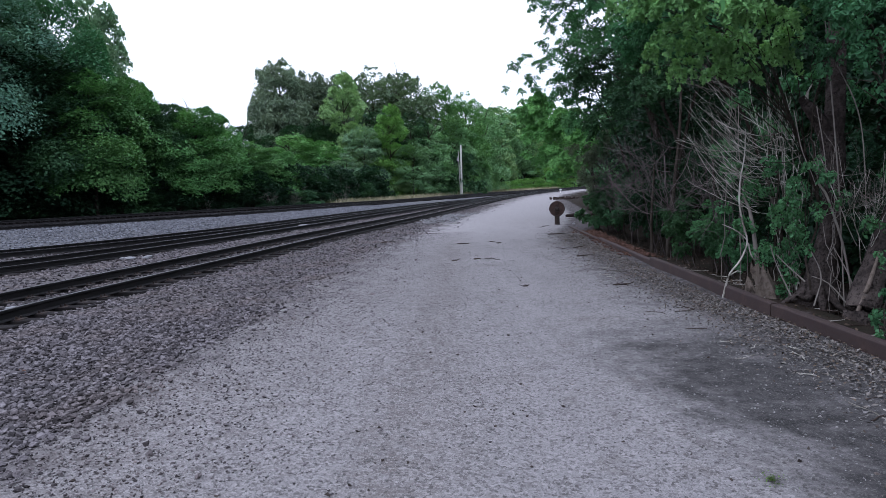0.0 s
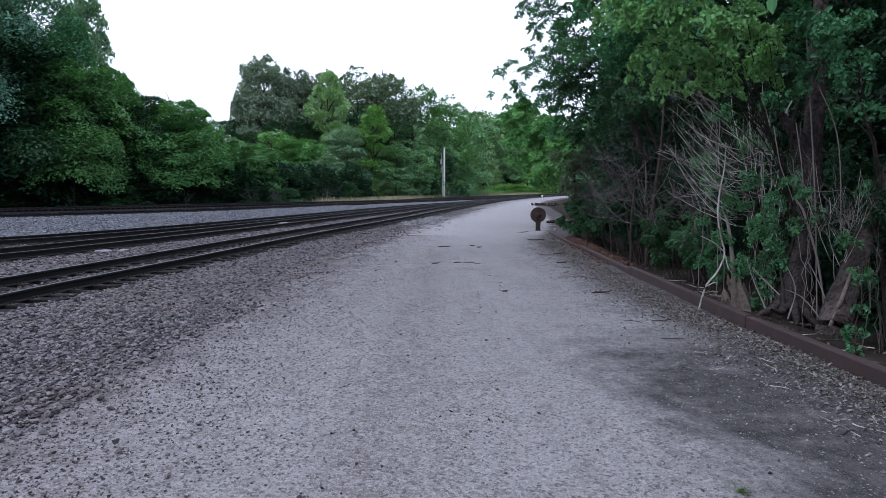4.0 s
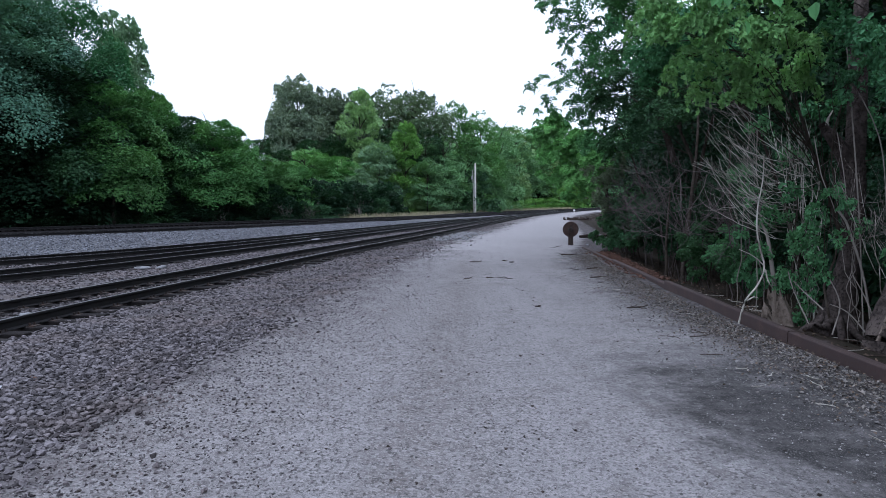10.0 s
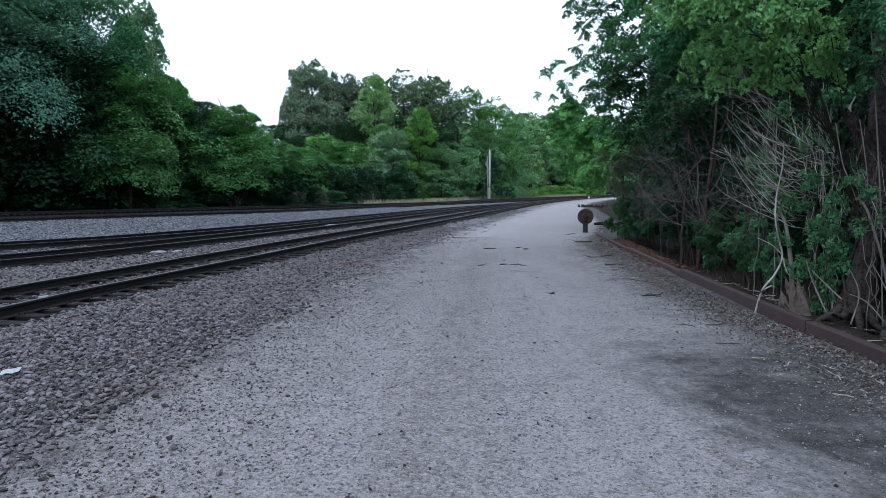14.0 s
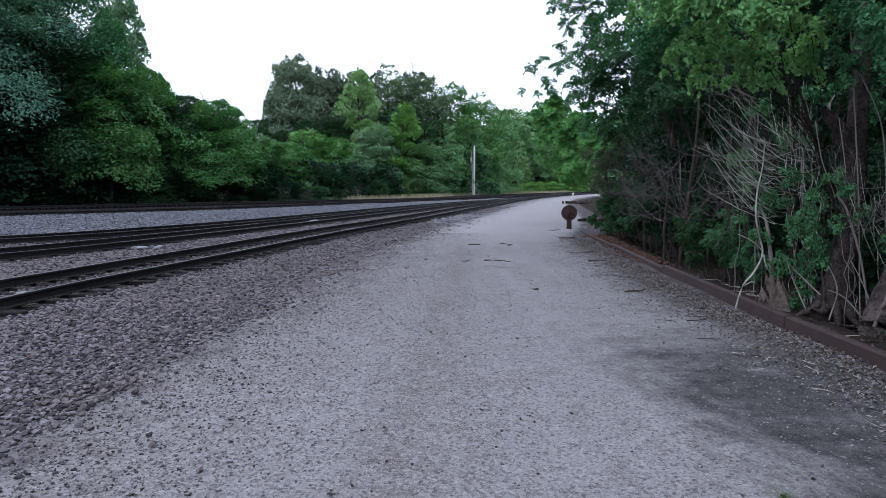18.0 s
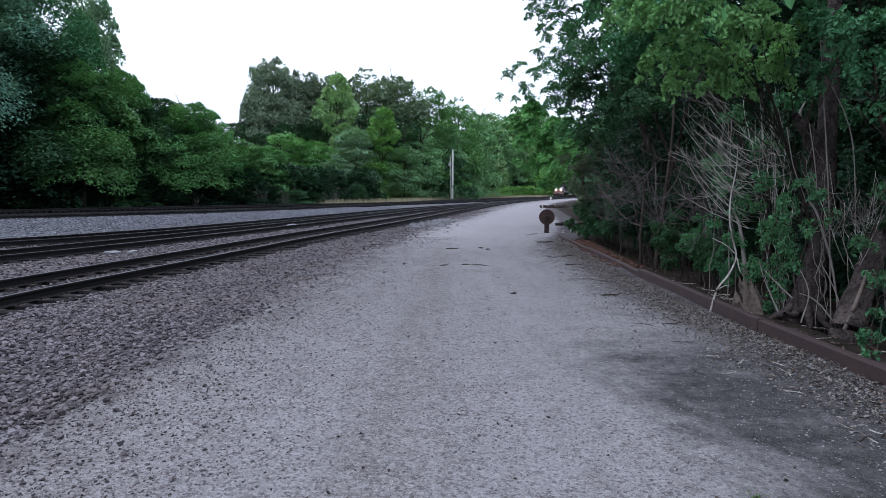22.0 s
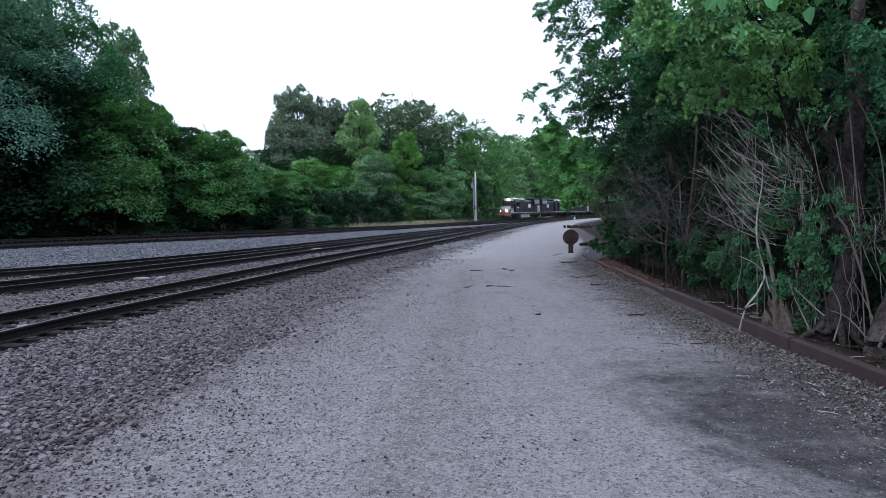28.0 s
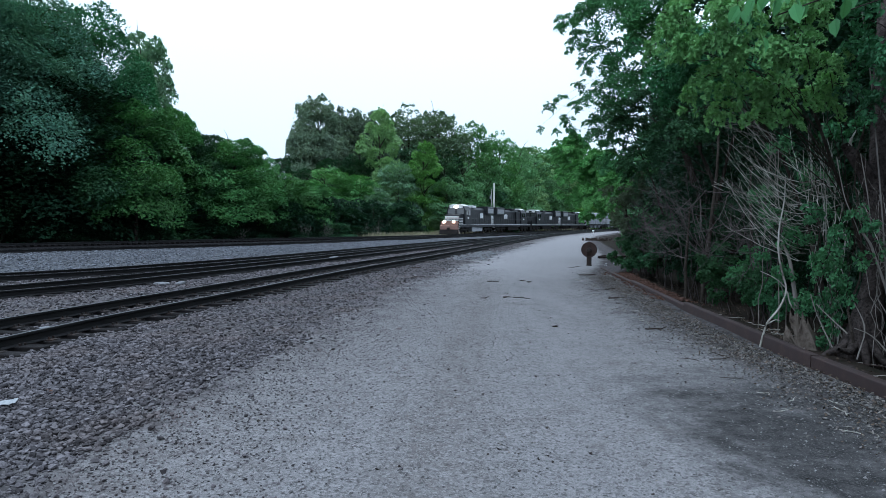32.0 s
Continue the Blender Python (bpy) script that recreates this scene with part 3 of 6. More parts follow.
# ---- tracks ----
PROFILE = [(-0.070, 0.0), (0.070, 0.0), (0.070, 0.012), (0.012, 0.030), (0.010, 0.125), (0.036, 0.137), (0.036, 0.166), (0.028, 0.172), (-0.028, 0.172), (-0.036, 0.166), (-0.036, 0.137), (-0.010, 0.125), (-0.012, 0.030), (-0.070, 0.012)]


def rail_mesh(line, side, top, shiny):
    _, nrm = normals_of(line)
    mid = line + nrm * side
    k = len(PROFILE)
    prof = np.array(PROFILE)
    v = np.concatenate([mid[:, None] + nrm[:, None] * prof[None, :, 0:1], np.broadcast_to((top - 0.172 + prof[:, 1])[None, :, None], (len(line), k, 1))], 2).reshape(-1, 3)
    i, j = np.arange(len(line) - 1)[:, None] * k, np.arange(k)[None]
    j2 = (np.arange(k)[None] + 1) % k
    quads = np.stack([i + j, i + k + j, i + k + j2, i + j2], -1).reshape(-1, 4)
    mats = np.tile((np.isin(np.arange(k), shiny)).astype(int), len(line) - 1)
    return raw_mesh("rail", v, [quads], [RAIL_STEEL, RAIL_TOP], False, mats)


def tie_mesh():
    bm = box(2.6, 0.23, 0.17, bevel=0.012)
    me = bpy.data.meshes.new("tie")
    bm.to_mesh(me)
    bm.free()
    me.materials.append(TIE_WOOD)
    return me


TIE = tie_mesh()


def plate_mesh():
    bm = box(0.36, 0.19, 0.016, bevel=0.003)
    for sx in (-0.1, 0.1):
        for sy in (-0.05, 0.05):
            add_box(bm, 0.028, 0.022, 0.04, sx, sy, 0.014)
    me = bpy.data.meshes.new("tie_plate")
    bm.to_mesh(me)
    bm.free()
    me.materials.append(RUST)
    return me


PLATE = plate_mesh()


def railway_track(line, label, tie_from, tie_to, plates_to=0.0):
    rng = np.random.default_rng(3)
    track = tagged(new("railway_track"), label, "railway track", "yard tracks")
    for side in (-0.755, 0.755):
        part("rail", rail_mesh(line, side, RAIL_Z, (7,) if tie_to < 100 else (6, 7)), None, track)
    d, nrm = normals_of(line)
    s = np.arange(len(line)) * np.linalg.norm(line[1] - line[0])
    rest = Soup()
    count = 0
    for q in np.arange(0.3, min(s[-1], 190), 0.53):
        p = np.array([np.interp(q, s, line[:, 0]), np.interp(q, s, line[:, 1])])
        w = np.array([np.interp(q, s, d[:, 0]), np.interp(q, s, d[:, 1])])
        turn = math.degrees(math.atan2(w[1], w[0])) - 90 + rng.normal(0, 1.2)
        slip = rng.normal(0, 0.05)
        if tie_from <= p[1] <= tie_to and count < 140:
            count += 1
            tie = part("tie", TIE, None, track)
            tie.matrix_basis = pose(p[0] + slip, p[1], RAIL_Z - 0.172 - 0.175 + rng.normal(0, 0.006), rng.normal(0, 0.5), rng.normal(0, 0.5), turn)
            if p[1] < plates_to:
                for side in (-0.755, 0.755):
                    plate = part("tie_plate", PLATE, None, track)
                    plate.matrix_basis = pose(p[0], p[1], RAIL_Z - 0.180, 0, 0, turn) @ pose(side, 0, 0)
        elif p[1] > 0:
            m = np.array(pose(p[0], p[1], RAIL_Z - 0.26, 0, 0, turn))
            c = np.array([(x, y, z, 1) for z in (-0.085, 0.085) for x, y in ((-1.3, -0.115), (1.3, -0.115), (1.3, 0.115), (-1.3, 0.115))])
            rest.add((c @ m.T)[:, :3], [(3, 2, 1, 0), (4, 5, 6, 7), (0, 1, 5, 4), (1, 2, 6, 5), (2, 3, 7, 6), (3, 0, 4, 7)])
    if rest.n:
        part("tie_bed", rest.mesh("tie_bed", TIE_DARK), None, track)["kind"] = "stuff"
    return track


railway_track(NEAR, "yard track of dark rusted rails on weathered ties", 0, 62, 26)
railway_track(MID_A, "dark rusted yard track half sunk in gravel between other tracks", 4, 62)
railway_track(MID_B, "dark rusted yard track joining its neighbour far ahead", 8, 62)
railway_track(FAR_A, "main line track of dark rails on pale ballast", 500, 501)
railway_track(FAR_B, "curved main line track on which the freight train runs", 500, 501)


# ---- loose stone ----
CUBE = np.array([(x, y, z) for z in (-1, 1) for x, y in ((-1, -1), (1, -1), (1, 1), (-1, 1))], float)
OCTA = np.array([(1, 0, 0), (0, 1, 0), (-1, 0, 0), (0, -1, 0), (0, 0, 1), (0, 0, -1)], float) * 1.25
OCTA_F = np.array([(0, 1, 4), (1, 2, 4), (2, 3, 4), (3, 0, 4), (1, 0, 5), (2, 1, 5), (3, 2, 5), (0, 3, 5)])
GOLD = 1.618
ROCK = np.array([(0, a, b * GOLD) for a in (-1, 1) for b in (-1, 1)] + [(a, b * GOLD, 0) for a in (-1, 1) for b in (-1, 1)] + [(b * GOLD, 0, a) for a in (-1, 1) for b in (-1, 1)], float) / 1.5


def hull_faces(points):
    bm = bmesh.new()
    for i, p in enumerate(points):
        bm.verts.new(p).index = i
    bmesh.ops.convex_hull(bm, input=bm.verts[:])
    faces = np.array([[v.index for v in f.verts] for f in bm.faces])
    bm.free()
    return faces


ROCK_F = hull_faces(ROCK)
CUBE_F = np.array([(3, 2, 1, 0), (4, 5, 6, 7), (0, 1, 5, 4), (1, 2, 6, 5), (2, 3, 7, 6), (3, 0, 4, 7)])


def stones(name, x, y, size, mat, label, rng, sink=0.25, lift=0.0):
    n = len(x)
    form, faces = (OCTA, OCTA_F) if size.max() < 0.045 else (ROCK, ROCK_F) if y.min() < 5 else (CUBE, CUBE_F)
    v = np.repeat(form[None], n, 0) * rng.uniform(0.55, 1.0, (n, 1, 3)) + rng.normal(0, 0.28 if len(form) < 12 else 0.23, (n, len(form), 3))
    a = rng.uniform(0, 6.28, (n, 3))
    for i, (p, q) in enumerate(((1, 2), (0, 2), (0, 1))):
        c, s = np.cos(a[:, i])[:, None], np.sin(a[:, i])[:, None]
        v[:, :, p], v[:, :, q] = v[:, :, p] * c - v[:, :, q] * s, v[:, :, p] * s + v[:, :, q] * c
    v[:, :, 2] *= 0.66
    v *= (size / 2)[:, None, None] * 1.12
    v += np.stack([x, y, ground_z(x, y) + size * sink + lift], 1)[:, None]
    f = (np.arange(n)[:, None, None] * len(form) + faces[None]).reshape(-1, faces.shape[1])
    return tagged(new(name, raw_mesh(name, v.reshape(-1, 3), [f], mat)), label, "gravel", kind="stuff")


def off_rails(x, y):
    keep = np.ones(len(x), bool)
    for line in (NEAR, MID_A, MID_B):
        for side in (-0.755, 0.755):
            keep &= np.abs(np.interp(y, line[:, 1], line[:, 0]) - side - x) > 0.24
    return keep


def build_stones():
    rng = np.random.default_rng(11)
    n = 60000
    y = 2.2 + 58 * rng.random(n) ** 2.2
    left = np.interp(y, ROAD_L[:, 1], ROAD_L[:, 0])
    x = left + 1.5 - (5.8 + 0.1 * y) * rng.random(n) ** 0.85
    near = np.interp(y, NEAR[:, 1], NEAR[:, 0])
    keep = off_rails(x, y) & (rng.random(n) < 0.02 + smooth01(left - x, -1.5, 0.9) ** 3) & ((np.abs(x - near) > 1.3) | (rng.random(n) < 0.75))
    x, y = x[keep], y[keep]
    stones("ballast", x, y, (0.016 + 0.044 * rng.random(len(x)) ** 1.6) * (0.95 + 0.008 * y), STONE, "loose angular grey and brown ballast stones beside the rails", rng)
    n = 24000
    y = 9 + 34 * rng.random(n) ** 1.3
    near, mid = np.interp(y, NEAR[:, 1], NEAR[:, 0]), np.interp(y, MID_B[:, 1], MID_B[:, 0])
    x = near - 0.8 + (mid - near) * rng.random(n)
    keep = off_rails(x, y)
    x, y = x[keep], y[keep]
    stones("ballast", x, y, rng.uniform(0.03, 0.066, len(x)), STONE, "grey ballast stones between the yard tracks", rng)
    n = 24000
    y = 14 + 58 * rng.random(n)
    mid, far = np.interp(y, MID_B[:, 1], MID_B[:, 0]), np.interp(y, FAR_A[:, 1], FAR_A[:, 0])
    x = mid - 1.6 + (far + 1.6 - mid + 1.6) * rng.random(n)
    stones("pale_ballast", x, y, rng.uniform(0.04, 0.1, n), STONE_PALE, "pale crushed stone spread below the main line", rng)
    n = 420
    y = 33 + 10 * rng.random(n)
    x = np.interp(y, ROAD_L[:, 1], ROAD_L[:, 0]) - 0.9 + rng.normal(0, 0.6, n)
    stones("spilled_stone", x, y, rng.uniform(0.04, 0.11, n), PALE_ROCK, "patch of spilled pale stone between road and track", rng)
    n = 38000
    y = 1.8 + 26 * rng.random(n) ** 1.7
    left, right = np.interp(y, ROAD_L[:, 1], ROAD_L[:, 0]), np.interp(y, ROAD_R[:, 1], ROAD_R[:, 0])
    x = left + (right - left) * rng.random(n)
    keep = ((x < 0.75 + 0.07 * (y - 6)) | (rng.random(n) < 0.5)) & (rng.random(n) > smooth01(y, 9, 27))
    x, y = x[keep], y[keep]
    n = len(x)
    stones("road_gravel", x, y, rng.uniform(0.006, 0.02, n) * (0.9 + 0.012 * y), PEBBLE, "fine pale gravel scattered over the road", rng, 0.15)
    n = 24000
    y = 2.2 + 24 * rng.random(n) ** 1.6
    x = np.interp(y, ROAD_L[:, 1], ROAD_L[:, 0]) + rng.normal(0.15, 0.95, n)
    keep = off_rails(x, y)
    x, y = x[keep], y[keep]
    stones("stone_chips", x, y, rng.uniform(0.008, 0.026, len(x)), STONE, "small dark stone chips where ballast meets the road", rng, 0.2)
    n = 14000
    y = 2.4 + 8 * rng.random(n)
    left = np.interp(y, ROAD_L[:, 1], ROAD_L[:, 0])
    x = left + 0.1 - 3.4 * rng.random(n) ** 0.8
    keep = off_rails(x, y)
    x, y = x[keep], y[keep]
    stones("ballast", x, y, 0.018 + 0.042 * rng.random(len(x)) ** 1.6, STONE, "loose grey ballast spread towards the gravel road", rng, 0.35)
    spots = np.array([(-0.2, 10.2), (-0.4, 8.6), (0.1, 14.4), (-0.7, 7.4), (0.5, 18.1), (-1.2, 10.3), (0.5, 6.0), (-1.3, 6.1), (-0.7, 12.8), (2.9, 12.0), (3.0, 16.5), (0.9, 5.1)])
    k = rng.integers(0, len(spots), 2600)
    x, y = spots[k, 0] + rng.normal(0, 0.34, 2600) + 0.06 * rng.normal(0, 1, 2600), spots[k, 1] + rng.normal(0, 0.8, 2600)
    stones("brown_gravel", x, y, rng.uniform(0.006, 0.02, 2600), PEBBLE_VERGE, "patches of loose brown gravel on the road", rng, 0.2)
    n = 300
    y = 2.2 + 16 * rng.random(n) ** 1.5
    x = -2.6 + 6.4 * rng.random(n)
    stones("dark_gravel", x, y, rng.uniform(0.012, 0.034, n), PEBBLE_DARK, "small dark stones and cinders lying on the road", rng, 0.2)
    n = 6500
    y = 2.5 + 24 * rng.random(n) ** 1.3
    right = np.interp(y, ROAD_R[:, 1], ROAD_R[:, 0])
    x = right + 0.3 - np.abs(rng.normal(0, 0.5, n))
    stones("verge_gravel", x, y, rng.uniform(0.01, 0.036, n), PEBBLE_VERGE, "loose gravel banked along the rusted beam", rng)


build_stones()


# ---- trees and shrubs ----
ASPECT = {"oak": 0.72, "big": 0.72, "high": 0.72, "fine": 0.72, "far": 0.72, "tall": 0.5, "pine": 0.55, "bush": 1.2}


def sprays(rng, base, way, length, width, count, size, thick=0.1, droop=0.3, jitter=0.42):
    """Leaf places, normals and sizes on flat forking sprays that start at base and run along way."""
    base, way, length, width = (np.asarray(a, float) for a in (base, way, length, width))
    way = way / (np.linalg.norm(way, axis=1)[:, None] + 1e-9)
    side = np.cross(way, [0, 0, 1.0])
    side /= np.linalg.norm(side, axis=1)[:, None] + 1e-6
    above = np.cross(side, way)
    w = length * width
    k = rng.choice(len(base), count, p=w / w.sum())
    u = rng.random(count) ** 0.75
    v = rng.integers(-3, 4, count) / 3.0 + rng.normal(0, 0.13, count)
    taper = np.sin(np.pi * np.clip(u, 0.04, 0.97) ** 0.75) ** 0.7
    at = base[k] + way[k] * (length[k] * u)[:, None] + side[k] * (width[k] * v * taper)[:, None]
    at = at + above[k] * (rng.normal(0, thick, count) * width[k])[:, None]
    at[:, 2] -= droop * length[k] * (u ** 2 + 0.35 * np.abs(v) ** 2)
    nrm = above[k] + way[k] * (0.5 * u)[:, None] + side[k] * (0.3 * v)[:, None] + rng.normal(0, jitter, (count, 3))
    return at, nrm, size * rng.uniform(0.55, 1.35, count)


def crown_mesh(name, seed, kind, leaves, size, mat):
    """A crown for a tree of height 1 and crown width 1, in layered boughs."""
    rng = np.random.default_rng(seed)
    m = {"oak": 90, "fine": 105, "big": 150, "high": 120, "far": 60, "tall": 90, "pine": 150, "bush": 40}[kind]
    a = rng.uniform(0, 6.283, m)
    low = {"oak": 0.08, "big": 0.16, "high": 0.38, "fine": 0.24, "far": 0.08, "tall": 0.05, "pine": 0.3, "bush": 0.0}[kind]
    t = low + (0.98 - low) * rng.random(m) ** (0.8 if kind != "bush" else 1.0)
    q = (t - low) / (1 - low)
    phase = rng.uniform(0, 6.283, 3)
    lobes = 1 + 0.2 * np.sin(3 * a + phase[0] + 5 * q) + 0.14 * np.sin(5 * a + phase[1] - 9 * q)
    if kind == "pine":
        t = low + (1 - low) * (0.55 * np.round(q * 9) / 9 + 0.45 * q) + rng.normal(0, 0.01, m)
        env = (0.4 * (1 - np.clip(q, 0, 0.97)) ** 0.45 + 0.1) * lobes
        rise, thick, long, droop, jitter = 0.12 + 0.5 * q ** 3, 0.2, 2.6, 0.1, 0.9
    elif kind == "bush":
        env = 0.47 * np.sqrt(np.clip(1 - (0.9 * q) ** 2, 0.05, 1)) * lobes
        rise, thick, long, droop, jitter = 0.1 + 1.3 * q, 0.14, 1.5, 0.35, 0.5
    elif kind == "tall":
        env = 0.47 * np.clip(1 - np.abs(1.55 * q ** 0.8 - 0.62) ** 2.2, 0.08, 1) ** 0.8 * lobes
        rise, thick, long, droop, jitter = 0.35 + 1.0 * q, 0.15, 1.5, 0.25, 0.36
    else:
        env = 0.46 * np.sqrt(np.clip(1 - (2 * q ** 0.8 - 0.95) ** 2, 0.04, 1)) * lobes
        rise, thick, long, droop, jitter = -0.15 + 1.1 * q ** 1.3, 0.12, 1.5, 0.3, 0.3
    broad = ASPECT[kind]
    start = rng.uniform(0.25, 0.72, m)
    way = np.stack([np.cos(a), np.sin(a), rise + rng.normal(0, 0.15, m)], 1)
    base = np.stack([np.cos(a) * env * start * broad, np.sin(a) * env * start * broad, t - 0.03], 1)
    length = (env * (1.05 - start) + 0.035) * broad
    length[t > 0.93] *= 0.6
    at, nrm, s = sprays(rng, base, way, length, length * rng.uniform(0.5, 0.85, m), leaves, size, thick, droop, jitter)
    at[:, 2] = at[:, 2].clip(0.005, 1.02)
    v, f = leaf_arrays(rng, at, nrm, s, long, droop=0.5)
    return raw_mesh(name, v, [f], mat)


def trunk_mesh(name, seed, kind):
    rng = np.random.default_rng(seed + 50)
    soup = Soup()
    main = np.stack([np.r_[0, rng.normal(0, 0.012, 7).cumsum()], np.r_[0, rng.normal(0, 0.012, 7).cumsum()], np.linspace(-0.03, 0.86, 8)], 1)
    tube(soup, main, np.linspace(0.02, 0.004, 8), 7)
    for _ in range(13 if kind != "bush" else 14):
        t = rng.uniform(0.2, 0.8) if kind != "bush" else rng.uniform(0.0, 0.25)
        p = [np.interp(t, main[:, 2], main[:, i]) for i in range(3)]
        a = rng.uniform(0, 6.28)
        tube(soup, limb(rng, p, (np.cos(a), np.sin(a), 0.7), rng.uniform(0.2, 0.36), 5, 0.2), np.linspace(0.008, 0.002, 6), 4)
    for v in soup.v:
        v[:, :2] *= ASPECT[kind] if kind != "bush" else 1.0
    return soup.mesh(name, BARK, True)


KINDS = {}
for kind, seeds, leaves, size in (("oak", (1, 2, 3, 4), 17000, 0.0175), ("fine", (1, 2, 8, 9), 30000, 0.0145), ("big", (21, 22), 60000, 0.0095), ("high", (23, 24), 50000, 0.0095), ("tall", (5, 6, 7), 17000, 0.0165), ("far", (3, 4, 15), 5000, 0.028), ("pine", (10, 11), 30000, 0.0105), ("bush", (12, 13, 14), 4200, 0.042)):
    KINDS[kind] = [(trunk_mesh("trunk", s, kind), crown_mesh("crown", s, kind, leaves, size, LEAF_GREEN)) for s in seeds]


def tree(rng, kind, x, y, height, width, mat, label, name="tree", group="", z=None):
    trunk, crown = KINDS[kind][rng.integers(len(KINDS[kind]))]
    ob = tagged(new(name), label, "shrub" if kind == "bush" else "tree", group)
    z = float(ground_z(x, y)) if z is None else z
    ob.matrix_basis = pose(x, y, z - 0.05, 0, 0, rng.uniform(0, 360))
    ob.scale = (width / ASPECT[kind], width / ASPECT[kind], height)
    part("trunk", trunk, None, ob)
    top = part("crown", crown, None, ob)
    top.material_slots[0].link = "OBJECT"
    top.material_slots[0].material = mat
    return ob


def woods():
    rng = np.random.default_rng(21)
    # bank of trees beyond the main line, tallest at the west end: x, y, height, width
    bank = [
        (LEAF_TEAL, (-41.8, 63, 24, 11), (-46.5, 60, 24, 12), (-48.5, 56, 22.5, 12)),
        (LEAF_BLUE, (-40.8, 72, 26.5, 10.5), (-20.2, 96, 5.7, 4.6)),
        # trees between the lit crowns, shade mixed into their green
        (LEAF_SHADE_TINT, (-31.8, 78, 13.4, 6.4), (-30.8, 82, 13.3, 6.6), (-37.0, 67.5, 17, 8), (-45.1, 68, 27, 13), (-28.8, 84, 12, 6)),
        (LEAF_BANK, (-33.8, 68, 15.2, 7.6), (-32.6, 74, 15.4, 6.8), (-27.6, 80, 12.8, 8.2), (-26.2, 84, 11, 5.4), (-23.8, 88, 9.1, 6.6), (-21.4, 92, 8.3, 6.0)),
        (LEAF_GREY, (-38.2, 80, 26.0, 6.6)),
    ]
    for mat, *spots in bank:
        for x, y, h, w in spots:
            w *= 1.2
            tree(rng, "tall" if mat is LEAF_GREY else "high" if mat is LEAF_TEAL else "big" if h > 19 else "fine", x, y, h, w, mat, "pale tall tree standing above the woods" if mat is LEAF_GREY else "broad leafy woodland tree beyond the main line", "tree", "woods beyond the main line")
    # trees close behind them, woodland shade in their leaf colour, kept under the skyline
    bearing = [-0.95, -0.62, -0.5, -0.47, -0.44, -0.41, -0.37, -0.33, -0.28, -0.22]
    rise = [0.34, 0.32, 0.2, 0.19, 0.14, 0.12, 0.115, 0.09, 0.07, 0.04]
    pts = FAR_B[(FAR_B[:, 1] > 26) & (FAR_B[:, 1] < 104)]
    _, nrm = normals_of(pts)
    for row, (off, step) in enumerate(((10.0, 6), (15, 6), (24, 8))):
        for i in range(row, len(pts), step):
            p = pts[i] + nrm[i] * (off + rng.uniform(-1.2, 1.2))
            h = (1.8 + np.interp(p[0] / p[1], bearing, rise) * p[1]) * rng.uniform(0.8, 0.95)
            tree(rng, "oak", p[0], p[1], h, h * rng.uniform(0.62, 0.8), (LEAF_INNER_SHADE, LEAF_INNER_SHADE, LEAF_SHADE_TINT)[rng.integers(3)], "green tree inside the woods, with shade put into its leaf colour", "tree", "woods beyond the main line")
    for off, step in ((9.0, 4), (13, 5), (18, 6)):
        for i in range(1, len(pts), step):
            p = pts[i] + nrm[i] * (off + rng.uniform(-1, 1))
            tree(rng, "bush", p[0], p[1], rng.uniform(3.5, 6.0), rng.uniform(6, 8), LEAF_INNER_SHADE, "understorey shrub inside the woods, its shade put into the colour", "shrub", "woodland understorey")
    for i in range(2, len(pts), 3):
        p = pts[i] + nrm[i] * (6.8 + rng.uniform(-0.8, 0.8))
        tree(rng, "bush", p[0], p[1], rng.uniform(1.6, 4.2), rng.uniform(3.0, 5.0), (LEAF_INNER_SHADE, LEAF_INNER_SHADE, LEAF_SHADE_TINT)[rng.integers(3)], "green shrub at the edge of the woods, leaf colour darkened for shade", "shrub", "woodland edge shrubs")
    # taller wood ahead, behind the pole
    ahead = [
        ("pine", NEEDLE, (-28.9, 132, 27.2, 11.5), (-24.2, 137, 25.6, 11.5), (-31.8, 135, 20, 8), (-33.5, 136, 15, 8), (-20.5, 139, 25.2, 11)),
        ("tall", LEAF_PALE, (-16.0, 128, 24.8, 9.4), (-14.3, 125, 15, 6.4)),
        ("oak", LEAF_OLIVE, (-11.7, 140, 28, 14), (-5.4, 138, 26.4, 14), (-8.5, 144, 26, 13), (-16, 142, 24, 12)),
        ("tall", LEAF_BRIGHT, (-7.3, 124, 18, 7.4)),
        ("oak", LEAF_GREEN, (1.4, 142, 24.6, 11.5), (7.7, 150, 23.5, 11), (-23.1, 112, 12.1, 9.5), (-18.7, 116, 10.8, 8.8)),
        ("oak", LEAF_BEND, (4.5, 141, 16, 10), (12, 158, 21, 12), (9.5, 152, 15, 9)),
        ("oak", LEAF_BEND, (-0.6, 132, 14.8, 10), (-3.4, 123, 11, 8.5)),
        ("oak", LEAF_GREY, (-12.3, 122, 14, 8.2), (-14.6, 114, 7.8, 7)),
        ("oak", LEAF_SHADE_TINT, (-34.8, 124, 14.8, 9), (-33.7, 131, 17, 9.5), (-30, 126, 13, 10), (-26, 128, 15, 10), (-20, 130, 17, 10), (-10, 132, 18, 11), (-4, 131, 17, 10)),
    ]
    for kind, mat, *spots in ahead:
        for x, y, h, w in spots:
            label = {"pine": "dark pine with a ragged flat-layered crown", "tall": "pale green tall tree standing out from the wood"}.get(kind, "tall broadleaf tree in full leaf behind the pole")
            tree(rng, kind, x, y, h, w, mat, label, "tree", "tall wood ahead")
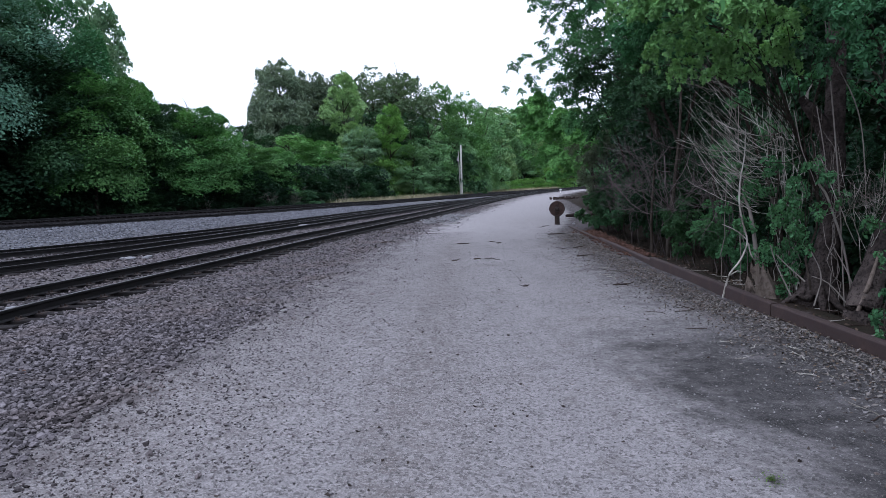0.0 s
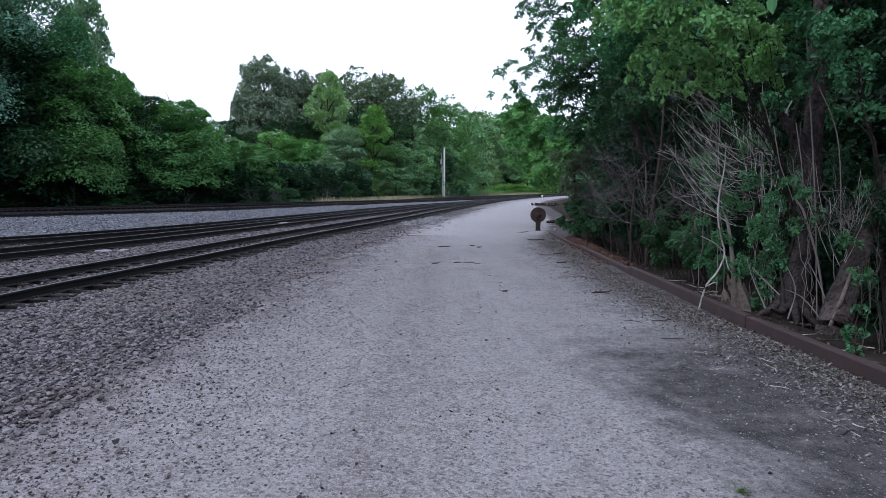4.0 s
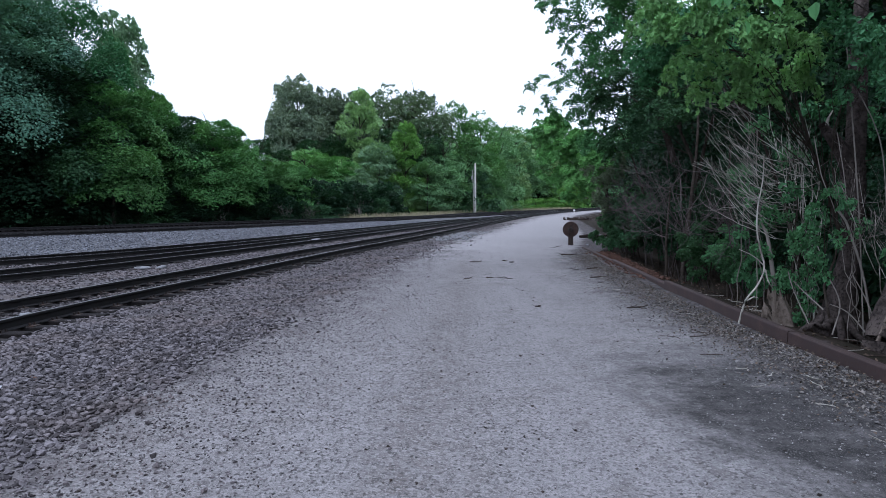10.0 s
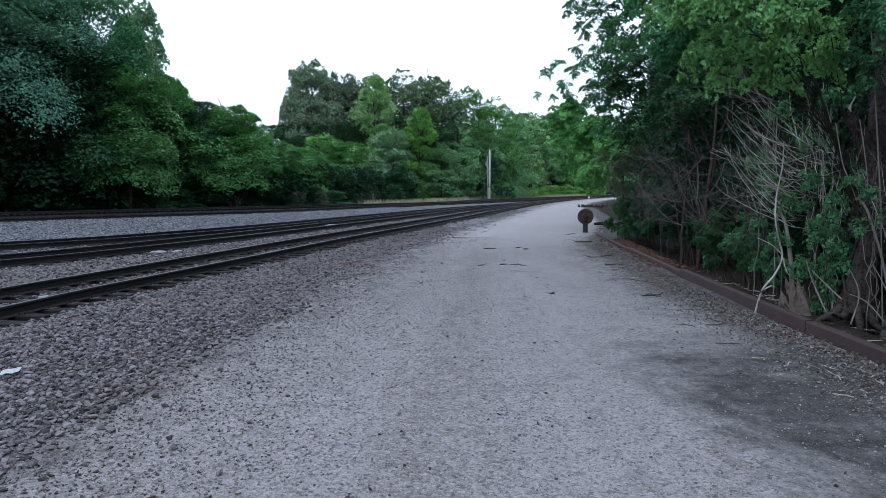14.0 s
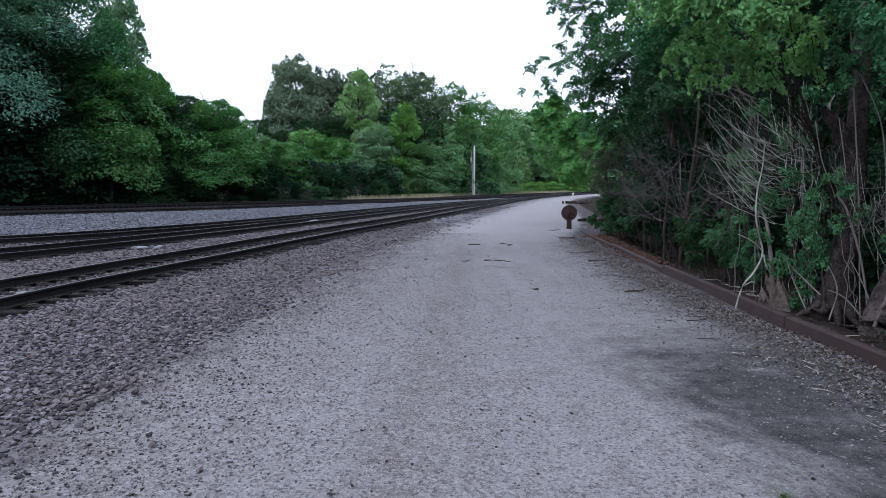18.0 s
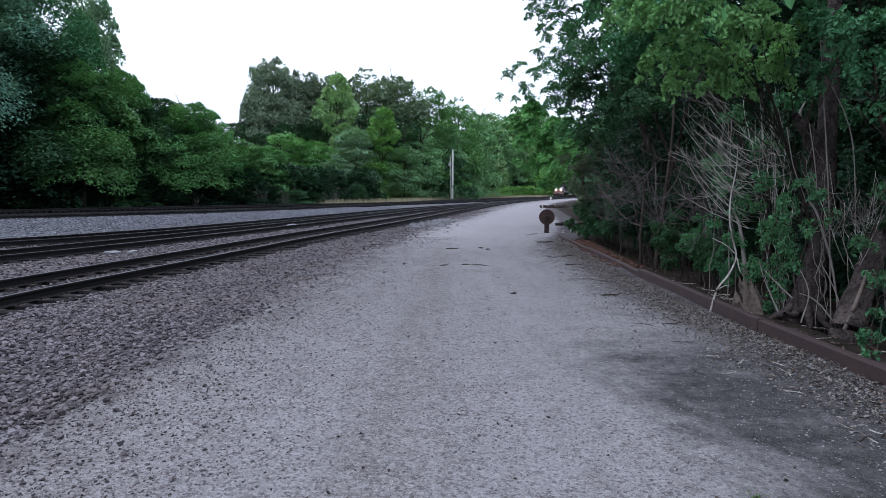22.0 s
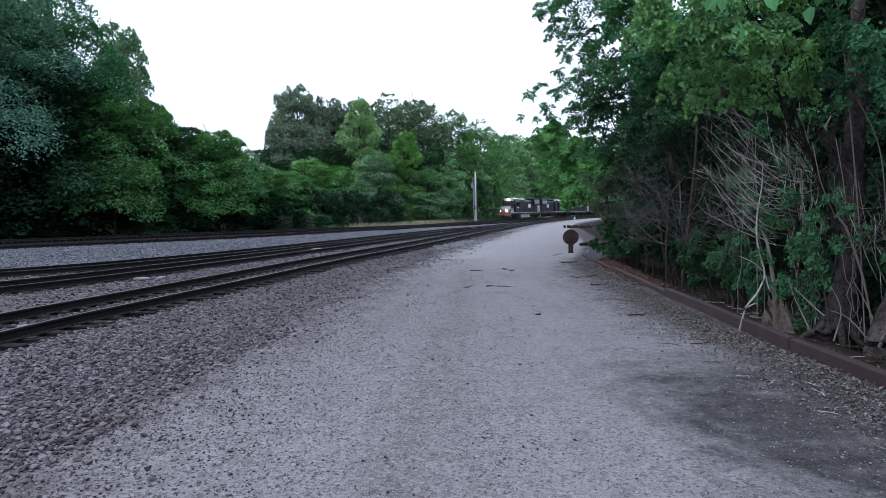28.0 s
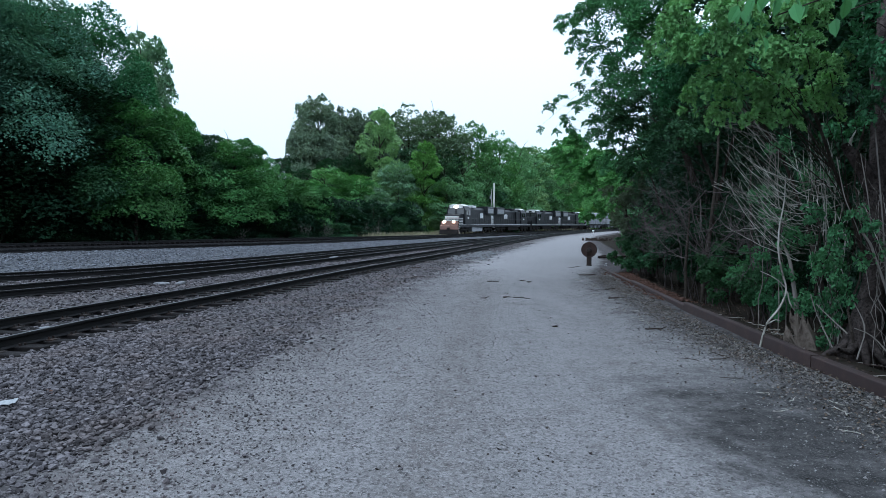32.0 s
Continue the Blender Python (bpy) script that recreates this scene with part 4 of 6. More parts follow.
    # woods where the line bends away
    for row in range(3):
        for i in range(9):
            x, y = 8 + i * 5.2 + rng.uniform(-1.5, 1.5), 176 + i * 8.5 + row * 11 + rng.uniform(-2, 2)
            h = (21 + 1.2 * i) * rng.uniform(0.88, 1.08) * (0.7, 0.95, 1.15)[row]
            tree(rng, "oak" if row == 0 else "far", x - 4, y, h, h * 0.62, (LEAF_BEND, LEAF_PALE, LEAF_BEND, LEAF_BEND)[rng.integers(4)], "green tree where the line bends away", "tree", "woods at the bend")
    for i in range(16):
        x, y = 40 + i * 9 + rng.uniform(-2, 2), 168 + i * 13
        tree(rng, "far", x + 14, y, rng.uniform(18, 24), rng.uniform(12, 16), (LEAF_GREEN, LEAF_INNER_SHADE)[rng.integers(2)], "green tree beside the distant line", "tree", "woods at the bend")
    for i in range(9):
        y = 42 + i * 9.5
        tree(rng, "oak", 0.222 * y + 4.8 + rng.uniform(0, 1), y, rng.uniform(9, 12), rng.uniform(6.5, 8), (LEAF_GREEN, LEAF_CANOPY)[rng.integers(2)], "green tree beside the road's far bend", "tree", "roadside wood")
    for i in range(9):
        tree(rng, "far", 50 + i * 5, 290 + i * 6, 26, 16, LEAF_GREEN, "green tree far along the line", "tree", "woods at the bend")
    for i in range(9):
        tree(rng, "bush", -36 + i * 5.2, 128 + rng.uniform(-1, 2) + max(0, i - 6) * 4, 9, 10, LEAF_SHADE_TINT, "leafy understorey inside the tall wood", "shrub", "woodland understorey")
    for x, y, h in ((14.6, 44, 5.5), (16.6, 50, 6.0), (18.8, 57, 6.5), (13.4, 40, 4.5)):
        tree(rng, "bush", x, y, h, h * 1.1, LEAF_SHADE_TINT, "green shrub beside the road's far bend", "shrub", "roadside shrubs")
    for i in range(7):
        tree(rng, "bush", 8 + i * 5.2, 190 + i * 8.5, 10, 13, LEAF_INNER_SHADE, "understorey where the line bends away, leaf colour darkened for shade", "shrub", "woodland understorey")
    for i in range(4):
        tree(rng, "bush", 51 + i * 6.2, 264 + i * 18, 14, 16, LEAF_INNER_SHADE, "understorey where the line bends away, leaf colour darkened for shade", "shrub", "woodland understorey")
    # low growth along the foot of the wood
    foot = curve([(-27, 92), (-16, 105), (-8, 116), (-1, 128), (5, 143), (12, 160), (20, 177)], 1.6)
    for i, (x, y) in enumerate(foot):
        h = rng.uniform(1.6, 4.4) * np.interp(i, [0, 30, 60], [1.0, 1.0, 0.8])
        tree(rng, "bush", x - rng.uniform(0, 3.5), y + rng.uniform(1, 4), h, h * rng.uniform(1.0, 1.5), (LEAF_GREEN, LEAF_BRIGHT, LEAF_PALE, LEAF_PALE)[rng.integers(4)] if i > 7 else (LEAF_SHADE_TINT, LEAF_BLUE)[rng.integers(2)], "low leafy shrub at the foot of the wood", "shrub", "shrubs at the foot of the wood")
    for x, y, h, w in ((26, 196, 3.5, 8), (31, 205, 3.5, 9), (22, 190, 3, 7), (36, 216, 7, 12), (41, 224, 8, 12), (45, 236, 9, 13), (38, 230, 9, 13)):
        tree(rng, "bush", x, y, h, w, LEAF_BRIGHT, "bright green low shrub at the bend", "shrub", "shrubs at the foot of the wood")
    # bare saplings and dead brush before the dark foot of the bank
    for i in range(16):
        p = pts[int(rng.uniform(14, len(pts) - 4))]
        k = int(np.argmin(np.abs(pts[:, 1] - p[1])))
        x, y = p + nrm[k] * rng.uniform(5.2, 6.8)
        wood = Soup()
        for _ in range(9):
            d = (rng.normal(0, 0.45), rng.normal(0, 0.45), 1.0)
            q = limb(rng, (rng.normal(0, 0.3), rng.normal(0, 0.3), -0.1), d, rng.uniform(1.0, 3.2), 6, 0.14)
            tube(wood, q, np.linspace(0.028, 0.012, 7), 4)
            for j in (3, 4, 5):
                tube(wood, limb(rng, q[j], rng.normal(0, 1, 3) + [0, 0, 0.6], rng.uniform(0.4, 0.9), 3, 0.2), np.linspace(0.014, 0.008, 4), 3)
        brush = tagged(new("dead_brush", wood.mesh("dead_brush", TWIG_GREY)), "grey leafless brush at the foot of the woods", "shrub", "dead brush")
        brush.location = (x, y, float(ground_z(x, y)))


woods()


def grass(name, x, y, tall, mat, label, rng):
    n = len(x)
    a = rng.uniform(0, 6.28, n)
    w = tall * rng.uniform(0.05, 0.1, n)
    side = np.stack([np.cos(a), np.sin(a), 0 * a], 1) * w[:, None]
    lean = np.stack([rng.normal(0, 0.35, n), rng.normal(0, 0.35, n), np.ones(n)], 1) * tall[:, None]
    base = np.stack([x, y, ground_z(x, y) - 0.01], 1)
    v = np.stack([base - side, base + side, base + lean], 1).reshape(-1, 3)
    f = np.arange(n)[:, None] * 3 + [0, 1, 2]
    return tagged(new(name, raw_mesh(name, v, [f], mat)), label, "grass", kind="stuff")


def verge_grass():
    rng = np.random.default_rng(5)
    pts = FAR_B[(FAR_B[:, 1] > 88) & (FAR_B[:, 1] < 200)]
    _, nrm = normals_of(pts)
    for mat, lo, hi, n, label in ((GRASS_DRY, 2.6, 5.5, 9000, "dry tan grass along the main line"), (GRASS_GREEN, 4.0, 9.0, 9000, "rough green grass along the foot of the woods")):
        i = rng.integers(0, len(pts), n)
        off = rng.uniform(lo, hi, n)
        p = pts[i] + nrm[i] * off[:, None] + rng.normal(0, 0.5, (n, 2))
        grass("verge_grass", p[:, 0], p[:, 1], rng.uniform(0.3, 0.95, n), mat, label, rng)


verge_grass()


# ---- the thicket beside the road ----
def leafy(name, seed, blobs, count, size, mat, label, trunk=None, category="tree", group="", limbs=True, shape=None, out=(-0.35, -0.25, 0.0), thick=0.12, droop=0.35, per=1.0, hang=0.4, jitter=0.45):
    """A tree or shrub of flat leafy sprays gathered round clumps (x, y, z, r), with limbs from its foot to each clump."""
    rng = np.random.default_rng(seed)
    b = np.array(blobs, float)
    ob = tagged(new(name), label, category, group)
    if trunk is None:
        trunk = (b[:, 0].mean(), b[:, 1].mean(), 0.05)
    x, y, r = trunk
    z = float(ground_z(x, y))
    ob.location = (x, y, z)
    foot = np.array([x, y, z])
    wood = Soup()
    top = b[:, 2].max() - z
    main = np.stack([np.linspace(0, 1, 9) ** 1.3 * (b[:, 0].mean() - x) * 0.6 + np.r_[0, rng.normal(0, 0.05, 8)], np.linspace(0, 1, 9) ** 1.3 * (b[:, 1].mean() - y) * 0.6 + np.r_[0, rng.normal(0, 0.05, 8)], np.linspace(-0.15, top * 0.8, 9)], 1)
    tube(wood, main, np.linspace(r, r * 0.3, 9), 8)
    for c in b if limbs else []:
        k = rng.integers(5, 9)
        a, e = main[k], c[:3] - foot
        u = np.linspace(0, 1, 7)[:, None]
        path = a * (1 - u) + e * u + np.array([0, 0, 0.25]) * np.linalg.norm(e - a) * u * (1 - u) + rng.normal(0, 0.05, (7, 3)) * u
        tube(wood, path, np.linspace(r * 0.16, 0.005, 7), 5)
        for _ in range(4):
            d = rng.normal(0, 1, 3)
            tube(wood, limb(rng, e, d, c[3] * 0.9, 4, 0.3), np.linspace(0.008, 0.003, 5), 3)
    part("trunk", wood.mesh("trunk", BARK, True), None, ob)
    base, way, length = [], [], []
    for c in b:
        for _ in range(int(per * (9 + 12 * c[3]))):
            d = rng.normal(0, 1, 3)
            d /= np.linalg.norm(d)
            base.append(c[:3] - foot + d * c[3] * rng.uniform(0.1, 0.55) * [1, 1, 0.9])
            way.append(d * [1, 1, 0.55] + out)
            length.append(c[3] * rng.uniform(0.4, 0.75))
    length = np.array(length)
    at, nrm, s = sprays(rng, base, way, length, length * rng.uniform(0.4, 0.65, len(length)), count, size, thick, droop, jitter)
    v, f = leaf_arrays(rng, at, nrm, s, 1.45, shape=shape, droop=hang)
    part("crown", raw_mesh("crown", v, [f], mat), None, ob)
    return ob


def hanging_branch(maple):
    """The twig of broad leaves that hangs over the road from the near maple."""
    rng = np.random.default_rng(61)
    wood = Soup()
    for path, r in (([(6.2, 7.6, 3.0), (5.0, 6.4, 3.5), (3.6, 5.0, 3.55), (2.5, 3.9, 3.2), (1.75, 3.2, 2.86), (1.4, 3.08, 2.72)], 0.02), ([(2.5, 3.9, 3.2), (1.8, 3.4, 3.0), (1.3, 3.1, 2.8)], 0.006), ([(2.9, 4.3, 3.3), (2.3, 3.6, 3.0), (1.75, 3.15, 2.76)], 0.006)):
        line = curve(path, 0.08)
        tube(wood, line - np.array(maple.location), np.linspace(r, 0.003, len(line)), 5)
    ob = part("branch", wood.mesh("branch", BARK, True), None, maple, "thin branch with broad pale leaves over the road")
    tips = [(1.42, 2.59), (1.45, 2.65), (1.53, 2.70), (1.72, 2.645), (1.29, 2.73), (1.25, 2.705), (1.5, 2.74), (1.6, 2.75), (1.75, 2.72), (1.38, 2.76), (1.85, 2.78), (1.68, 2.79)]
    tips += [(rng.uniform(1.3, 1.95), rng.uniform(2.7, 2.95)) for _ in range(26)]
    for x, z in tips:
        s = rng.uniform(0.05, 0.068)
        at = np.array([[x, 3.1 + rng.normal(0, 0.09), z + 0.9 * s]]) - np.array(maple.location)
        v, f = leaf_arrays(rng, at, np.array([[rng.normal(-0.2, 0.9), -1.0, rng.normal(0.3, 0.5)]]), np.array([s]), 1.5, 0.2, OVATE, 5.0)
        part("leaf", raw_mesh("leaf", v, [f], LEAF_ROADSIDE), None, ob)


LEANING = [(4.9, 34, 5.41, 0.63), (5.45, 33, 5.66, 0.84), (5.19, 34, 4.36, 0.75), (5.87, 33, 4.47, 0.95), (4.82, 34, 3.34, 0.4), (5.77, 34, 3.14, 0.8), (6.37, 32, 4.79, 1.03), (6.38, 32, 3.46, 0.92), (6.77, 32, 2.33, 0.54), (6.08, 33, 2.35, 0.5), (6.96, 31, 3.92, 0.89), (6.84, 31, 2.88, 0.73)]
ROADSIDE = [(4.96, 24, 6.42, 0.91), (4.97, 25, 5.49, 0.8), (5.52, 23, 6.98, 1.01), (5.28, 24, 4.34, 0.85), (5.05, 24, 7.99, 0.91), (5.72, 22, 7.92, 0.97), (6.14, 20, 6.63, 0.88), (4.93, 24, 9.54, 1.22), (5.98, 22, 9.25, 1.3), (6.78, 19, 6.7, 0.96)]
# lower boughs of the roadside tree, kept apart to carry shade in their colour
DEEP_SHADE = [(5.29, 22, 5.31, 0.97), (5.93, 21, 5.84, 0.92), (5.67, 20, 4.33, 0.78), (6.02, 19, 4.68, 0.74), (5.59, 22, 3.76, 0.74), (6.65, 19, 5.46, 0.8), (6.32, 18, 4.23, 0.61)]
OVERHANG = [(4.21, 25, 8.75, 0.55), (4.49, 25, 7.64, 0.46), (3.74, 26, 6.64, 0.33), (3.27, 26, 6.34, 0.29), (3.96, 26, 5.85, 0.4), (3.05, 27, 5.63, 0.23), (3.51, 26, 5.36, 0.29), (4.17, 25, 6.21, 0.42), (4.29, 25, 6.92, 0.36), (3.86, 25, 8.14, 0.25), (4.18, 26, 5.42, 0.33), (3.69, 25, 9.26, 0.53)]
NEAR_MAPLE = [(2.87, 9.6, 4.42, 0.24), (3.06, 9.2, 4.18, 0.3), (2.86, 9.5, 4.12, 0.13), (3.29, 8.8, 4.15, 0.36), (3.66, 8.6, 4.02, 0.38), (4.07, 8.4, 3.97, 0.37), (3.3, 9.2, 3.8, 0.33), (3.77, 9.2, 3.69, 0.34), (4.24, 9.2, 3.65, 0.36), (3.2, 9.6, 3.61, 0.19), (3.16, 9.8, 3.42, 0.09), (3.58, 9.5, 3.4, 0.26), (4.08, 9.5, 3.32, 0.26), (4.64, 8.8, 3.93, 0.31), (4.89, 9.4, 3.61, 0.33), (4.59, 9.6, 3.29, 0.23), (2.72, 9.8, 4.33, 0.17), (3.43, 8.6, 4.58, 0.44), (4.12, 8.4, 4.59, 0.43), (2.93, 9.3, 4.66, 0.35)]
SHADED_CROWN = [(5.04, 8.6, 4.03, 0.34), (5.17, 8.0, 3.77, 0.37), (5.49, 8.2, 3.38, 0.32), (6.1, 9.8, 3.61, 0.34), (5.56, 10, 3.23, 0.3), (4.83, 8.4, 4.52, 0.42), (5.76, 8.4, 2.86, 0.2), (6.46, 10.2, 3.09, 0.3)]
IVY = [(5.23, 9.9, 1.21, 0.27), (5.02, 10.2, 1.63, 0.28), (5.04, 10, 0.69, 0.29), (5.4, 9.8, 0.79, 0.26), (4.8, 10.5, 1.94, 0.23), (4.7, 10.7, 2.26, 0.23), (5.17, 9.7, 0.17, 0.2), (4.59, 10.5, 1.36, 0.18), (4.86, 10.2, 1.11, 0.22), (5.54, 10, 1.24, 0.22), (5.42, 10.6, 2.61, 0.27), (4.99, 10.6, 3.05, 0.27), (5.65, 10.4, 1.98, 0.23), (5.27, 9.7, 0.47, 0.18)]
TRUNK_IVY = [(5.34, 8.9, 1.8, 0.18), (5.48, 8.9, 1.48, 0.15), (5.2, 9.0, 1.95, 0.17), (5.24, 8.9, 1.34, 0.15), (5.14, 9.3, 1.64, 0.2), (5.49, 9.0, 3.5, 0.21), (5.29, 9.0, 3.31, 0.2), (5.46, 8.9, 3.96, 0.24), (5.11, 9.2, 1.05, 0.17), (5.03, 9.3, 1.4, 0.19), (5.49, 8.7, 3.62, 0.22), (5.06, 9.0, 3.61, 0.21), (4.98, 9.8, 1.97, 0.18), (5.07, 8.9, 3.96, 0.23), (5.24, 9.2, 0.77, 0.11)]
LOW_LEAVES = [(4.95, 7.2, 0.23, 0.16), (5.05, 7.2, 0.46, 0.12), (5.62, 8.4, 1.15, 0.16), (5.67, 8.2, 1.83, 0.14), (5.31, 7.6, 0.81, 0.17), (4.79, 6.9, 0.06, 0.1)]


def thicket():
    leafy("tree", 31, LEANING, 34000, 0.09, LEAF_LEANING, "bright green broadleaf tree leaning out over the gravel road", (8.6, 33, 0.13), thick=0.16)
    leafy("tree", 33, ROADSIDE, 33000, 0.065, LEAF_ROADSIDE, "dense green roadside tree with drooping leafy boughs", (8.2, 22.5, 0.18), thick=0.13, droop=0.5)
    leafy("tree", 35, DEEP_SHADE, 17000, 0.062, LEAF_SHADE_TINT, "inner boughs of the roadside tree, with shade put into their leaf colour", (8.4, 20.5, 0.12), thick=0.13, droop=0.5)
    leafy("tree", 32, OVERHANG, 7000, 0.05, LEAF_ROADSIDE, "sparse leafy branches reaching over the road", (8.0, 25, 0.05), thick=0.15, droop=0.4, out=(-0.5, 0, -0.2))
    near = leafy("maple_tree", 34, NEAR_MAPLE, 9500, 0.05, LEAF_MAPLE, "maple with broad hanging green leaves over the thicket", (6.6, 10.4, 0.05), shape=MAPLE, thick=0.3, droop=0.5, hang=1.6, jitter=0.8)
    hanging_branch(near)
    leafy("tree", 36, SHADED_CROWN, 2600, 0.052, LEAF_BLUE, "shaded leafy crown over the old forked trunk", (6.9, 9.2, 0.06), shape=OVATE, thick=0.3, hang=1.2, jitter=0.8)
    leafy("tree", 37, [(x + 0.5, y + 3.2, z + 0.9, r * 1.7) for x, y, z, r in NEAR_MAPLE[3:17]], 9000, 0.055, LEAF_BLUE, "deeper green tree behind the maple", (7.2, 13.0, 0.06), shape=OVATE, thick=0.25, jitter=0.7)
    leafy("ivy", 38, IVY, 4300, 0.036, LEAF_IVY, "mass of dark ivy leaves beside the old trunk", (5.3, 10.1, 0.02), "ivy", shape=OVATE, thick=0.35, hang=1.5, jitter=0.8)
    leafy("ivy", 136, TRUNK_IVY, 2600, 0.038, LEAF_IVY, "ivy and leafy vines climbing over the old trunk", (5.3, 9.2, 0.02), "ivy", shape=OVATE, thick=0.4, hang=1.5, jitter=0.8)
    leafy("shrub", 39, LOW_LEAVES, 700, 0.036, LEAF_IVY, "low green shrub behind the rusted beam", (5.6, 7.6, 0.015), "shrub", "roadside shrubs", shape=OVATE, thick=0.4, hang=1.2, jitter=0.8)
    # mass of trees behind, shade put into their leaf colour, closing the wood
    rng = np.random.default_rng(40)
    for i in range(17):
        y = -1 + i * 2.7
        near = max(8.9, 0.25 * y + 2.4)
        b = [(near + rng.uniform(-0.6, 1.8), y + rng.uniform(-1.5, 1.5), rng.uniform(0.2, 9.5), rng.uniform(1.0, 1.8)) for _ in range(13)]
        leafy("tree", 41 + i, b, 6400, 0.13, LEAF_INNER_SHADE, "green tree deep in the roadside wood, with shade put into its leaf colour", (near + 0.7, y, 0.12), group="roadside wood", limbs=False)
    # back rows added to stop light entering the wood from behind
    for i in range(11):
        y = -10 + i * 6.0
        tree(rng, "far", 23.0 + rng.uniform(-1, 2), y + 2, rng.uniform(14, 17), rng.uniform(10, 12), LEAF_INNER_SHADE, "tall tree added behind the roadside wood to block light, shade in its leaf colour", "tree", "roadside wood")
        tree(rng, "far", 17.2 + rng.uniform(-1, 2), y, rng.uniform(11, 14), rng.uniform(9, 11), LEAF_INNER_SHADE, "tall tree added behind the roadside wood to block light, shade in its leaf colour", "tree", "roadside wood")
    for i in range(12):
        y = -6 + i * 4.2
        tree(rng, "bush", max(12.5, 0.25 * y + 5.5) + rng.uniform(0, 1.5), y, rng.uniform(6, 8), rng.uniform(6, 8), LEAF_INNER_SHADE, "tall shrub deep in the roadside wood, its shade put into the colour", "shrub", "roadside understorey")
    # unseen crowns, added overhead to keep sky light out of the thicket
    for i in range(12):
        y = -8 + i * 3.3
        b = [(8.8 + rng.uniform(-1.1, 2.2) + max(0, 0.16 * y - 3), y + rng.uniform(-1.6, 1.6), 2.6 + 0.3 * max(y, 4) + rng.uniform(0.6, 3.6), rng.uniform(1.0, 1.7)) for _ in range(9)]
        leafy("tree", 170 + i, b, 3400, 0.2, LEAF_INNER_SHADE, "crown added above the roadside wood to hold back sky light", (10.4 + max(0, 0.16 * y - 3), y, 0.12), group="roadside wood", limbs=False)
    # shrubs along the edge: x, y, z, r
    rows = (
        (LEAF_DUSTY, (6.15, 25.9, 2.7, 0.6), (6.1, 25.6, 1.9, 0.55), (6.5, 25.4, 3.2, 0.6)),
        (LEAF_SHADE_TINT, (6.1, 25.4, 1.1, 0.5), (6.05, 25.0, 0.5, 0.45), (6.35, 24.2, 0.9, 0.5)),
        (LEAF_SHADE_TINT, (7.5, 27.2, 1.0, 0.8), (8.3, 29.8, 1.3, 1.0), (9.6, 33, 1.5, 1.2), (7.1, 26.0, 0.6, 0.6), (7.0, 25.0, 1.6, 0.7), (5.9, 15.2, 0.7, 0.45), (5.8, 13.4, 0.5, 0.4), (6.3, 16.4, 0.6, 0.5)),
        (LEAF_IVY, (6.5, 24.6, 0.7, 0.55), (6.5, 23.2, 0.8, 0.55), (5.95, 14.2, 0.8, 0.45), (5.75, 12.6, 0.4, 0.35)),
        (LEAF_INNER_SHADE, (6.8, 20.5, 0.9, 0.8), (7.2, 19.4, 1.0, 0.9), (7.4, 21.6, 0.8, 0.8), (7.2, 16.6, 0.7, 0.9), (6.9, 12.6, 0.5, 0.7), (6.9, 8.8, 2.1, 0.8), (7.4, 18, 2.2, 1.2), (7.5, 15, 2.6, 1.2), (7.6, 22, 2.4, 1.3), (7.6, 11.5, 1.6, 1.1), (7.6, 9.2, 1.4, 1.0)),
    )
    n = 0
    for mat, *spots in rows:
        for x, y, z, r in spots:
            b = [(x + rng.normal(0, r * 0.45), y + rng.normal(0, r * 0.5), max(0.1, z + rng.normal(0, r * 0.5)), r * rng.uniform(0.35, 0.6)) for _ in range(9)]
            leafy("shrub", 70 + n, b, 3600 if y > 17 else 4600, 0.04 if mat is LEAF_DUSTY else 0.055 if y > 18 else 0.037, mat, "leafy green shrub behind the rusted beam", (x + 0.2, y, 0.02), "shrub", "roadside shrubs", shape=OVATE if y < 17 else None, thick=0.3, jitter=0.7)
            n += 1


thicket()


